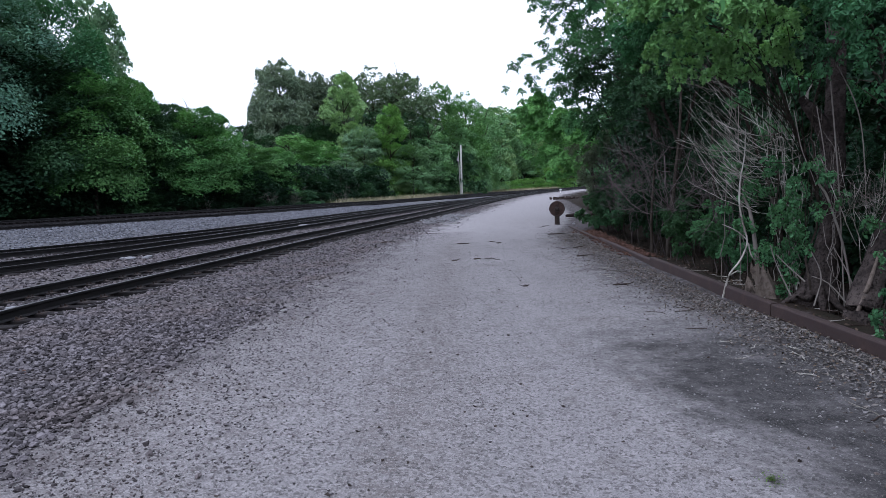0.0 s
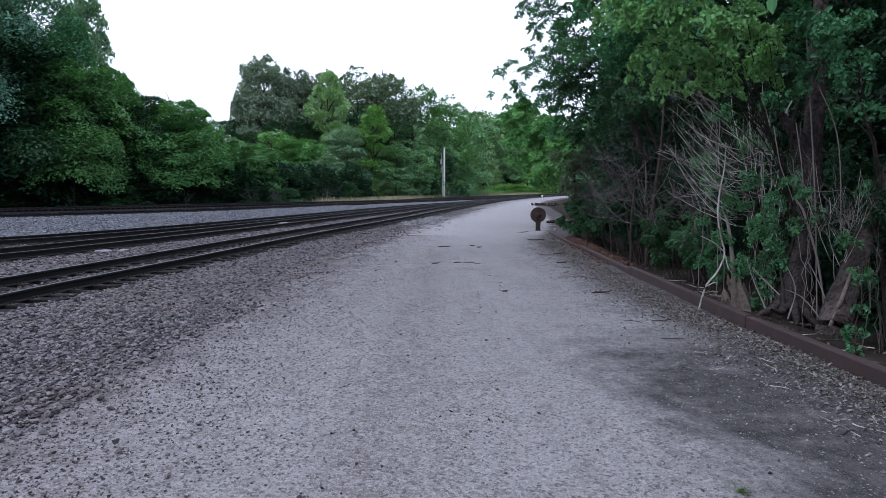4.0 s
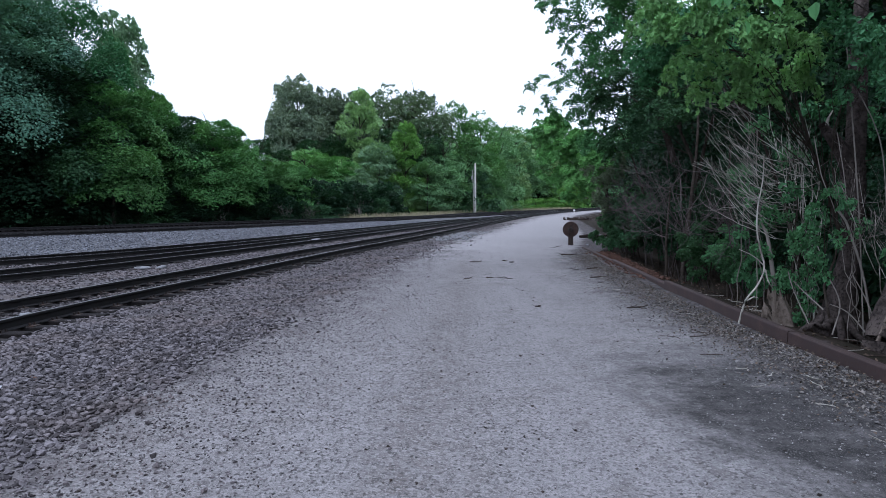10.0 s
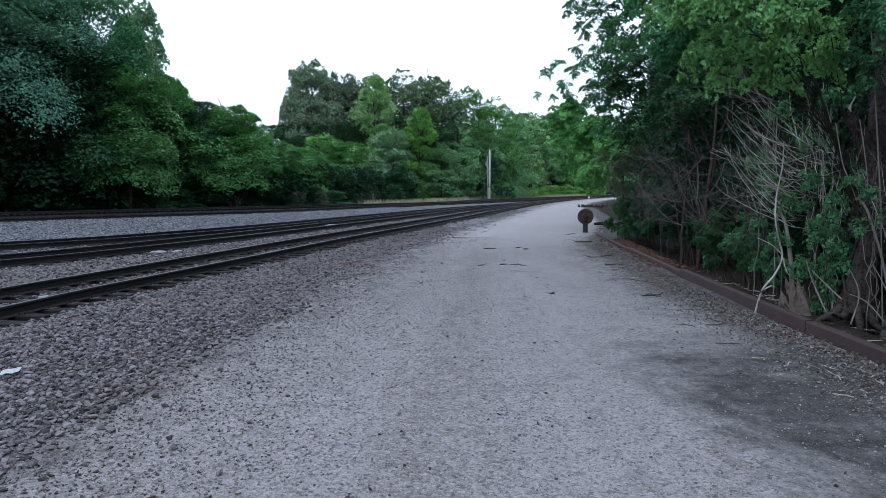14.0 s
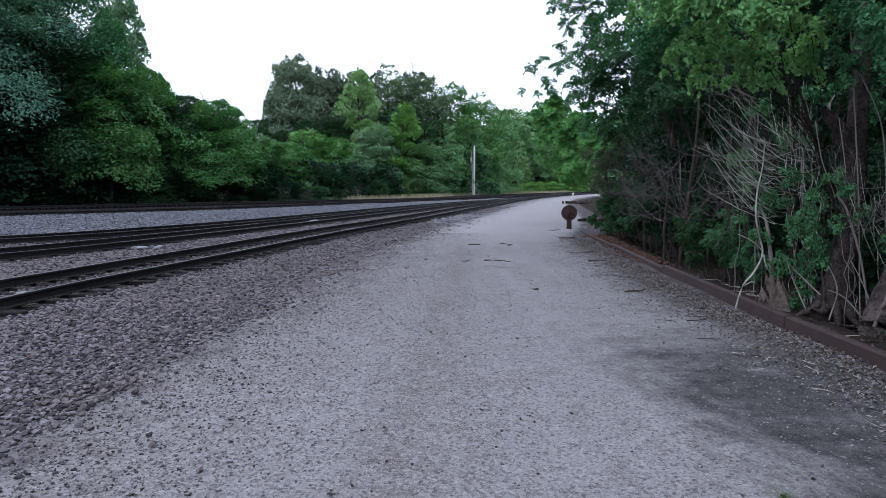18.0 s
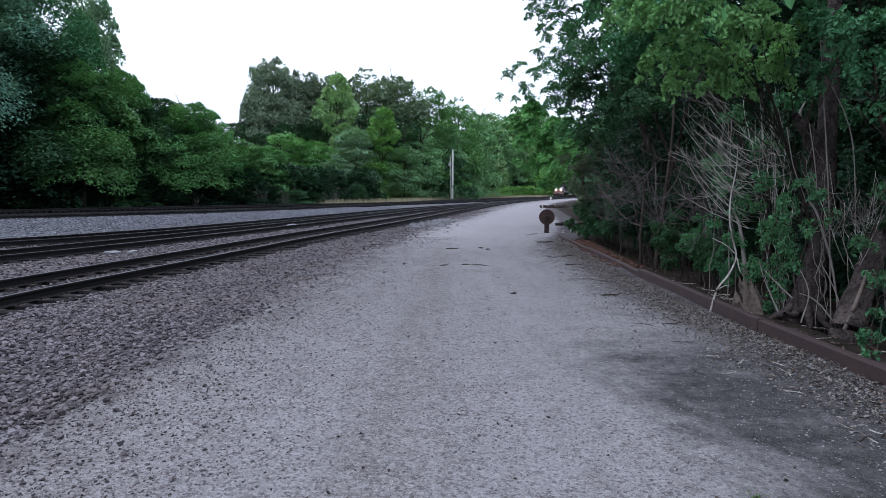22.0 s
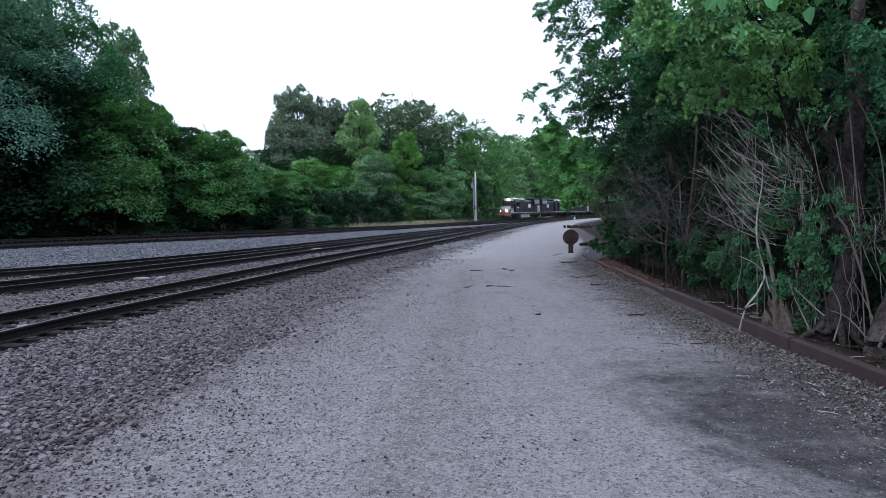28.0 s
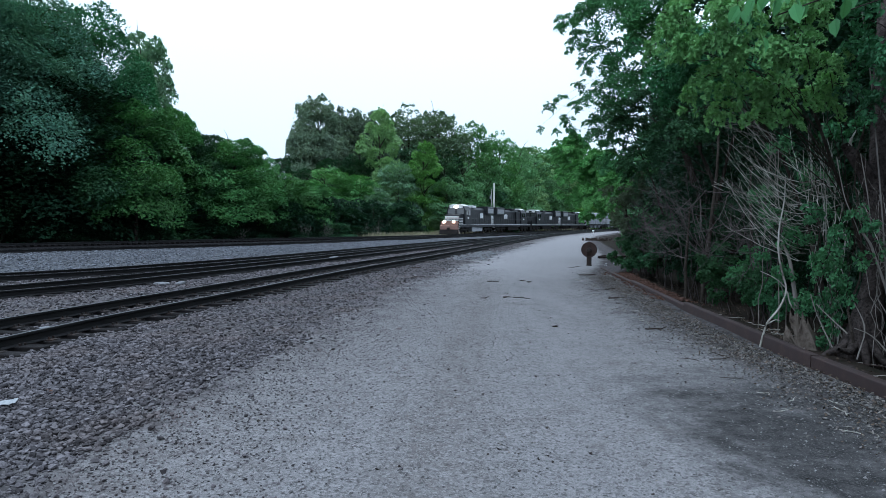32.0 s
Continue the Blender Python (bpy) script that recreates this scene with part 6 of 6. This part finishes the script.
# ---- small things on the ground ----
def sticks():
    rng = np.random.default_rng(23)

    def stick(x, y, length, turn, r, mat=WOOD_DARK, label="thin dark stick lying on the gravel road", bend=0.4):
        wood = Soup()
        p = limb(rng, (-length / 2, 0, 0), (1, 0, 0), length, 7, bend)
        p[:, 2] = 0.6 * r + 0.15 * np.abs(p[:, 2])
        tube(wood, p, np.linspace(r, r * 0.5, 8), 6)
        for _ in range(2):
            k = rng.integers(2, 6)
            q = limb(rng, p[k], (0.6, rng.choice([-1, 1]), 0.1), length * 0.18, 3, 0.2)
            q[:, 2] = np.abs(q[:, 2])
            tube(wood, q, np.linspace(r * 0.5, r * 0.2, 4), 5)
        ob = tagged(new("stick", wood.mesh("stick", mat, True)), label, "stick", "fallen sticks")
        ob.matrix_basis = pose(x, y, float(ground_z(x, y)), 0, 0, turn)

    for x, y, length, turn, r in ((0.62, 16.2, 0.42, 2, 0.012), (1.1, 16.25, 0.3, -3, 0.018), (1.45, 16.2, 0.5, 4, 0.01), (0.92, 20.9, 0.4, 5, 0.02), (1.95, 21.2, 0.4, -30, 0.02), (2.05, 20.6, 0.25, -12, 0.02), (4.05, 18.3, 0.5, 25, 0.022), (3.7, 16.2, 0.45, 12, 0.02), (1.65, 11.7, 0.2, -4, 0.015), (3.3, 11.4, 0.45, 8, 0.015), (3.6, 8.9, 0.7, 3, 0.008), (4.4, 23.5, 0.8, 8, 0.03), (-0.4, 16.5, 0.2, -40, 0.02), (-1.9, 26.5, 0.5, -25, 0.03), (-1.6, 22.2, 0.4, -15, 0.025), (4.6, 27.4, 0.8, 4, 0.015)):
        stick(x, y, length, turn, r)
    for i in range(90):
        y = 3 + 19 * rng.random() ** 1.2
        x = np.interp(y, ROAD_R[:, 1], ROAD_R[:, 0]) - rng.uniform(-0.35, 0.9)
        stick(x, y, rng.uniform(0.12, 0.5), rng.uniform(0, 360), rng.uniform(0.003, 0.008), TWIG_PALE if rng.random() < 0.6 else WOOD_DARK, "thin fallen twig among gravel along the beam", 0.25)
    for i in range(70):
        y = 4.5 + 10 * rng.random()
        x = np.interp(y, [4, 14], [4.55, 4.85]) + rng.uniform(0, 1.1)
        stick(x, y, rng.uniform(0.2, 0.8), rng.uniform(0, 360), rng.uniform(0.004, 0.012), TWIG_PALE if rng.random() < 0.55 else WOOD_DARK, "fallen dead twig behind the rusted beam", 0.3)
    stick(-4.35, 6.95, 0.3, -15, 0.02, RUST_RED, "red-brown splinter of bark on the ballast", 0.2)


sticks()


def litter():
    rng = np.random.default_rng(29)
    n = 20000
    y = 2.2 + 21 * rng.random(n) ** 1.25
    x = np.interp(y, ROAD_R[:, 1], ROAD_R[:, 0]) + 0.35 - np.abs(rng.normal(0, 0.42, n))
    at = np.stack([x, y, ground_z(x, y) + 0.006 + rng.random(n) * 0.02], 1)
    v, f = leaf_arrays(rng, at, rng.normal(0, 0.5, (n, 3)) + [0, 0, 1], 0.005 + 0.022 * rng.random(n) ** 2, 2.2)
    tagged(new("chaff", raw_mesh("chaff", v, [f], CHAFF)), "grey-brown chips and chaff along the beam", "litter", kind="stuff")
    n = 700
    y = 2.6 + 6 * rng.random(n) ** 1.3
    x = rng.uniform(1.3, 3.8, n)
    at = np.stack([x, y, ground_z(x, y) + 0.004], 1)
    v, f = leaf_arrays(rng, at, rng.normal(0, 0.25, (n, 3)) + [0, 0, 1], rng.uniform(0.004, 0.011, n), 2.0)
    tagged(new("chaff", raw_mesh("chaff", v, [f], CHAFF)), "scattered chips on the damp packed soil", "litter", kind="stuff")
    n = 4200
    y = 2.2 + 20 * rng.random(n) ** 1.4
    x = np.interp(y, ROAD_R[:, 1], ROAD_R[:, 0]) + 0.45 - np.abs(rng.normal(0, 0.55, n))
    at = np.stack([x, y, ground_z(x, y) + 0.012 + rng.random(n) * 0.02], 1)
    v, f = leaf_arrays(rng, at, rng.normal(0, 0.35, (n, 3)) + [0, 0, 1], rng.uniform(0.012, 0.03, n))
    tagged(new("leaf_litter", raw_mesh("leaf_litter", v, [f], LITTER)), "dry brown leaf litter along the beam", "leaves", kind="stuff")
    n = 1500
    y = 4 + 22 * rng.random(n)
    x = np.interp(y, [0, 12, 28], [4.6, 4.8, 6.0]) + rng.random(n) * 2.6
    at = np.stack([x, y, ground_z(x, y) + 0.03], 1)
    v, f = leaf_arrays(rng, at, rng.normal(0, 0.4, (n, 3)) + [0, 0, 1], rng.uniform(0.018, 0.05, n))
    tagged(new("leaf_litter", raw_mesh("leaf_litter", v, [f], LITTER)), "brown fallen leaves under the thicket", "leaves", kind="stuff")
    # weed tuft and litter piece
    n = 90
    a = rng.uniform(0, 6.28, n)
    r = np.abs(rng.normal(0, 0.055, n))
    at = np.stack([1.96 + r * np.cos(a), 3.72 + r * np.sin(a), rng.uniform(0.004, 0.035, n)], 1)
    v, f = leaf_arrays(rng, at, rng.normal(0, 0.5, (n, 3)) + [0, 0, 1], rng.uniform(0.006, 0.015, n))
    tagged(new("weed", raw_mesh("weed", v, [f], GRASS_GREEN)), "small green weed tuft growing in the gravel", "weed", kind="stuff")
    bm = bmesh.new()
    bmesh.ops.create_grid(bm, x_segments=6, y_segments=4, size=1)
    for v in bm.verts:
        v.co.z = 0.5 + 0.5 * noise.noise(v.co * 2.1)
        v.co = Vector((v.co.x * 0.085, v.co.y * 0.06, v.co.z * 0.03))
    bmesh.ops.solidify(bm, geom=bm.faces[:], thickness=0.003)
    paper = bpy.data.meshes.new("flattened_can")
    bm.to_mesh(paper)
    bm.free()
    paper.materials.append(WHITE_TRASH)
    tagged(new("flattened_can", paper), "crushed white can lying on the ballast", "litter").matrix_basis = pose(-4.42, 6.3, 0.06, 8, -6, 20)
    for i, (x, y, s, lift) in enumerate(((-7.0, 10.95, 0.085, 0.02), (-8.6, 18.9, 0.13, 0.0), (-8.3, 19.3, 0.12, 0.0), (-8.9, 19.1, 0.1, 0.0), (-6.6, 33.8, 0.24, -0.02))):
        bm = bmesh.new()
        bmesh.ops.create_icosphere(bm, subdivisions=2, radius=s)
        for v in bm.verts:
            v.co *= 0.8 + 0.5 * noise.noise(v.co / s * 0.9 + Vector((i * 4, 0, 2)))
            v.co.z *= 0.6
            v.co.x *= 1.35
        me = bpy.data.meshes.new("pale_rock")
        bm.to_mesh(me)
        bm.free()
        me.materials.append(PALE_ROCK)
        tagged(new("pale_rock", me), "pale rock lying between the rails", "rock", "pale rocks").location = (x, y, float(ground_z(x, y)) + s * 0.35 + lift)


litter()


# ---- the freight train ----
def locomotive(name, label, nose):
    """A six-axle diesel locomotive, 22.3 m long; x runs to its front, z from the rail top. nose: whether its cab end is striped and lit."""
    ob = tagged(new(name), label, "locomotive", "locomotives")
    part("frame", box(22.0, 2.9, 0.42, 0, 0, 1.05, 0.04), PAINT_BLACK, ob)
    part("side_sill", box(21.6, 0.03, 0.07, 0, -1.47, 1.42), PAINT_WHITE, ob, "thin white stripe along the sill")
    part("side_sill", box(21.6, 0.03, 0.07, 0, 1.47, 1.42), PAINT_WHITE, ob, "thin white stripe along the sill")
    hood = prism([(-0.95, 1.47), (0.95, 1.47), (0.95, 3.9), (0.7, 4.25), (-0.7, 4.25), (-0.95, 3.9)], 14.6)
    hood.transform(Matrix.Translation((-2.9, 0, 0)) @ Matrix.Rotation(math.pi / 2, 4, "Z"))
    hood_ob = part("long_hood", hood, PAINT_BLACK, ob)
    for i in range(11):
        for y in (-0.965, 0.965):
            part("hood_door", box(0.98, 0.03, 1.5, -8.6 + i * 1.12, y, 1.75, 0.008), PAINT_BLACK, hood_ob)
    rad = prism([(-1.5, 3.25), (1.5, 3.25), (1.5, 4.45), (1.3, 4.6), (-1.3, 4.6), (-1.5, 4.45)], 4.4)
    rad.transform(Matrix.Translation((-8.0, 0, 0)) @ Matrix.Rotation(math.pi / 2, 4, "Z"))
    rad_ob = part("radiator", rad, PAINT_BLACK, ob)
    for y in (-1.51, 1.51):
        part("grille", box(3.6, 0.03, 0.8, -8.0, y, 3.45), GALVANISED, rad_ob, "grey radiator grille")
    part("exhaust_stack", box(1.6, 1.1, 0.28, -1.2, 0, 4.24, 0.04), PAINT_DIM, ob)
    part("inverter_cabinet", box(2.5, 2.6, 2.55, 3.1, 0, 1.47, 0.05), PAINT_BLACK, ob)
    part("blower_housing", box(2.2, 2.0, 0.35, 0.8, 0, 4.22, 0.06), PAINT_WHITE if nose else PAINT_BLACK, ob)
    cab = prism([(-1.5, 1.47), (1.5, 1.47), (1.5, 3.7), (1.15, 4.45), (0.6, 4.62), (-0.6, 4.62), (-1.15, 4.45), (-1.5, 3.7)], 3.0)
    cab.transform(Matrix.Translation((6.0, 0, 0)) @ Matrix.Rotation(math.pi / 2, 4, "Z"))
    cab_ob = part("cab", cab, PAINT_BLACK, ob)
    roof = prism([(-1.2, 4.36), (1.2, 4.36), (1.17, 4.46), (0.6, 4.66), (-0.6, 4.66), (-1.17, 4.46)], 3.06)
    roof.transform(Matrix.Translation((6.0, 0, 0)) @ Matrix.Rotation(math.pi / 2, 4, "Z"))
    part("roof", roof, PAINT_WHITE, cab_ob, "white cab roof")
    for y in (-1.51, 1.51):
        for x in (5.3, 6.5):
            part("side_window", box(0.9, 0.03, 0.75, x, y, 2.95), CAB_GLASS, cab_ob)
    for y in (-0.72, 0.72):
        part("windscreen", box(0.04, 1.2, 0.85, 7.52, y, 3.15), WINDSCREEN, cab_ob)
    # glare on the upper cab front, painted as a white panel
    part("glare_panel", box(0.05, 2.1, 0.3, 7.53, 0, 4.04), PAINT_WHITE, cab_ob, "white panel standing for headlight glare above the windscreen")
    low = prism([(7.5, 1.47), (9.6, 1.47), (9.75, 2.2), (9.35, 3.0), (7.5, 3.12)], 2.3)
    nose_ob = part("nose", low, PAINT_BLACK, ob)
    if nose:
        # the lit nose front, its headlight glow painted as a reddish panel
        part("nose_panel", box(0.05, 2.24, 1.25, 9.66, 0, 1.55), PAINT_ROSE, nose_ob, "nose panel in red with headlight glow painted in")
        for i in range(4):
            part("nose_stripe", box(0.06, 2.2, 0.13, 9.71, 0, 2.08 + i * 0.19), PAINT_WHITE, nose_ob, "white nose stripe")
        for y in (-1.17, 1.17):
            for i in range(4):
                part("nose_stripe", box(1.9, 0.03, 0.1, 8.6, y, 1.65 + i * 0.24), PAINT_WHITE, nose_ob, "white nose stripe")
    part("pilot", box(0.35, 2.9, 1.15, 10.95, 0, 0.25, 0.05), PAINT_ROSE if nose else PAINT_DIM, ob, "red-brown pilot plate" if nose else "")
    plow = prism([(10.9, 0.08), (11.5, 0.08), (11.15, 0.75), (10.9, 0.8)], 2.9)
    part("plough", plow, PAINT_DIM, ob)
    for x in (-11.3, 11.4):
        part("coupler", box(0.7, 0.3, 0.3, x, 0, 0.75, 0.05), RUST, ob)
    front = part("headlight_bar", box(0.12, 2.7, 0.62, 10.98, 0, 1.42, 0.03), PAINT_ROSE if nose else PAINT_BLACK, ob)
    lamp = HEADLIGHT if nose else CAB_GLASS
    for y in (-0.75, 0.75):
        part("ditch_light", rod((11.0, y, 1.92), (11.16, y, 1.92), 0.19, sides=14), lamp, front)
    for y in (-0.14, 0.14):
        part("headlight", rod((7.45, y, 4.2), (7.64, y, 4.2), 0.16, sides=14), lamp, cab_ob)
    part("fuel_tank", prism([(-3.0, 0.35), (3.0, 0.35), (3.2, 0.6), (3.2, 1.05), (-3.2, 1.05), (-3.2, 0.6)], 2.6), PAINT_DIM if not nose else PAINT_GREY, ob)
    for x in (-7.2, 7.2):
        truck = part("truck", box(5.2, 2.5, 0.35, x, 0, 0.55, 0.05), PAINT_DIM, ob)
        for dx in (-1.95, 0, 1.95):
            for y in (-0.755, 0.755):
                part("wheel", rod((x + dx, y - 0.07, 0.53), (x + dx, y + 0.07, 0.53), 0.53, sides=20), RUST, truck)
            for y in (-1.2, 1.2):
                part("axle_box", box(0.5, 0.22, 0.4, x + dx, y, 0.35, 0.04), PAINT_DIM, truck)
    for y in (-1.42, 1.42):
        rail = bmesh.new()
        add_rod(rail, (-10.8, y, 2.45), (4.4, y, 2.45), 0.022, sides=6)
        for i in range(12):
            add_rod(rail, (-10.8 + i * 1.38, y, 1.45), (-10.8 + i * 1.38, y, 2.45), 0.02, sides=6)
        part("handrail", rail, RAILING, ob, "thin pale handrail along the walkway")
        for i, w in enumerate((0.55, 0.55, 0.5)):
            part("lettering_bar", box(w, 0.02, 0.85, -4.4 + i * 0.64, y * 0.71, 2.55), PAINT_WHITE, hood_ob, "white block on the black hood")
        part("number_bar", box(0.8, 0.02, 0.22, 5.9, y * 1.07, 2.4), PAINT_WHITE, cab_ob, "white number bar under the cab window")
    part("end_cabinet", box(1.0, 1.7, 1.6, -10.1, 0, 1.47, 0.05), PAINT_WHITE if not nose else PAINT_BLACK, ob)
    for x, y in ((10.5, -1.35), (10.5, 1.35), (-10.9, -1.35), (-10.9, 1.35)):
        steps = bmesh.new()
        for i in range(4):
            add_box(steps, 0.5, 0.3, 0.04, x, y, 0.35 + i * 0.28)
        part("steps", steps, PAINT_WHITE if nose else PAINT_DIM, ob)
    return ob


def hopper(label):
    """A covered hopper car, 16 m long."""
    ob = tagged(new("hopper_car"), label, "freight car", "hopper cars")
    body = prism([(-1.55, 1.4), (1.55, 1.4), (1.6, 2.6), (1.45, 4.2), (0.8, 4.6), (-0.8, 4.6), (-1.45, 4.2), (-1.6, 2.6)], 14.4)
    body.transform(Matrix.Rotation(math.pi / 2, 4, "Z"))
    shell = part("body", body, PAINT_GREY, ob)
    for i in range(9):
        for y in (-1.6, 1.6):
            part("rib", box(0.09, 0.09, 2.3, -6.4 + i * 1.6, y, 1.5), PAINT_GREY, shell)
    part("walkway", box(14.6, 0.8, 0.08, 0, 0, 4.66), GALVANISED, ob)
    part("frame", box(15.8, 2.6, 0.3, 0, 0, 1.1, 0.03), PAINT_DIM, ob)
    for x in (-3.6, 0, 3.6):
        part("chute", prism([(x - 1.5, 1.35), (x + 1.5, 1.35), (x + 0.45, 0.45), (x - 0.45, 0.45)], 2.2), PAINT_GREY, ob)
    for x in (-6.3, 6.3):
        truck = part("truck", box(2.6, 2.3, 0.3, x, 0, 0.45, 0.04), PAINT_DIM, ob)
        for dx in (-0.9, 0.9):
            for y in (-0.755, 0.755):
                part("wheel", rod((x + dx, y - 0.07, 0.46), (x + dx, y + 0.07, 0.46), 0.46, sides=18), RUST, truck)
    for x in (-8.1, 8.1):
        part("coupler", box(0.5, 0.25, 0.25, x, 0, 0.75, 0.04), RUST, ob)
    return ob


lead = locomotive("locomotive", "black freight locomotive with lit headlights and striped nose", True)
TRAIN = [(lead, 11.3, False)]
gap = 22.6
second = locomotive("locomotive", "black trailing freight locomotive with white roof and lettering", False)
TRAIN += [(second, 11.3 + gap, True)]
for i in (2, 3):
    TRAIN.append((copy_thing(second, Matrix.Identity(4)), 11.3 + gap * i, i == 3))
car = hopper("grey covered hopper car behind the locomotives")
TRAIN.append((car, 11.3 + gap * 3.5 + 8.5, False))
for i in range(1, 6):
    TRAIN.append((copy_thing(car, Matrix.Identity(4)), 11.3 + gap * 3.5 + 8.5 + i * 16.8, False))

# metres along the main line, from its west end, of the train's front
FRONT = [(0, 455.7), (32, 111.5)]


def on_line(s):
    k = np.arange(len(FAR_B)) * 1.0
    return np.array([np.interp(s, k, FAR_B[:, 0]), np.interp(s, k, FAR_B[:, 1])])


def motions():
    times = [0, 4, 8, 12, 16, 18, 20, 21, 22, 23, 24, 25, 26, 27, 28, 29, 30, 31, 32]
    ft, fs = np.array(FRONT).T
    for ob, behind, turned in TRAIN:
        rows = []
        for t in times:
            s = np.interp(t, ft, fs) + behind
            a, b = on_line(s - 7), on_line(s + 7)
            mid, d = (a + b) / 2, a - b
            yaw = math.degrees(math.atan2(d[1], d[0])) + (180 if turned else 0)
            rows.append((t, pose(mid[0], mid[1], RAIL_Z, 0, 0, yaw)))
        walk(ob, rows)


motions()
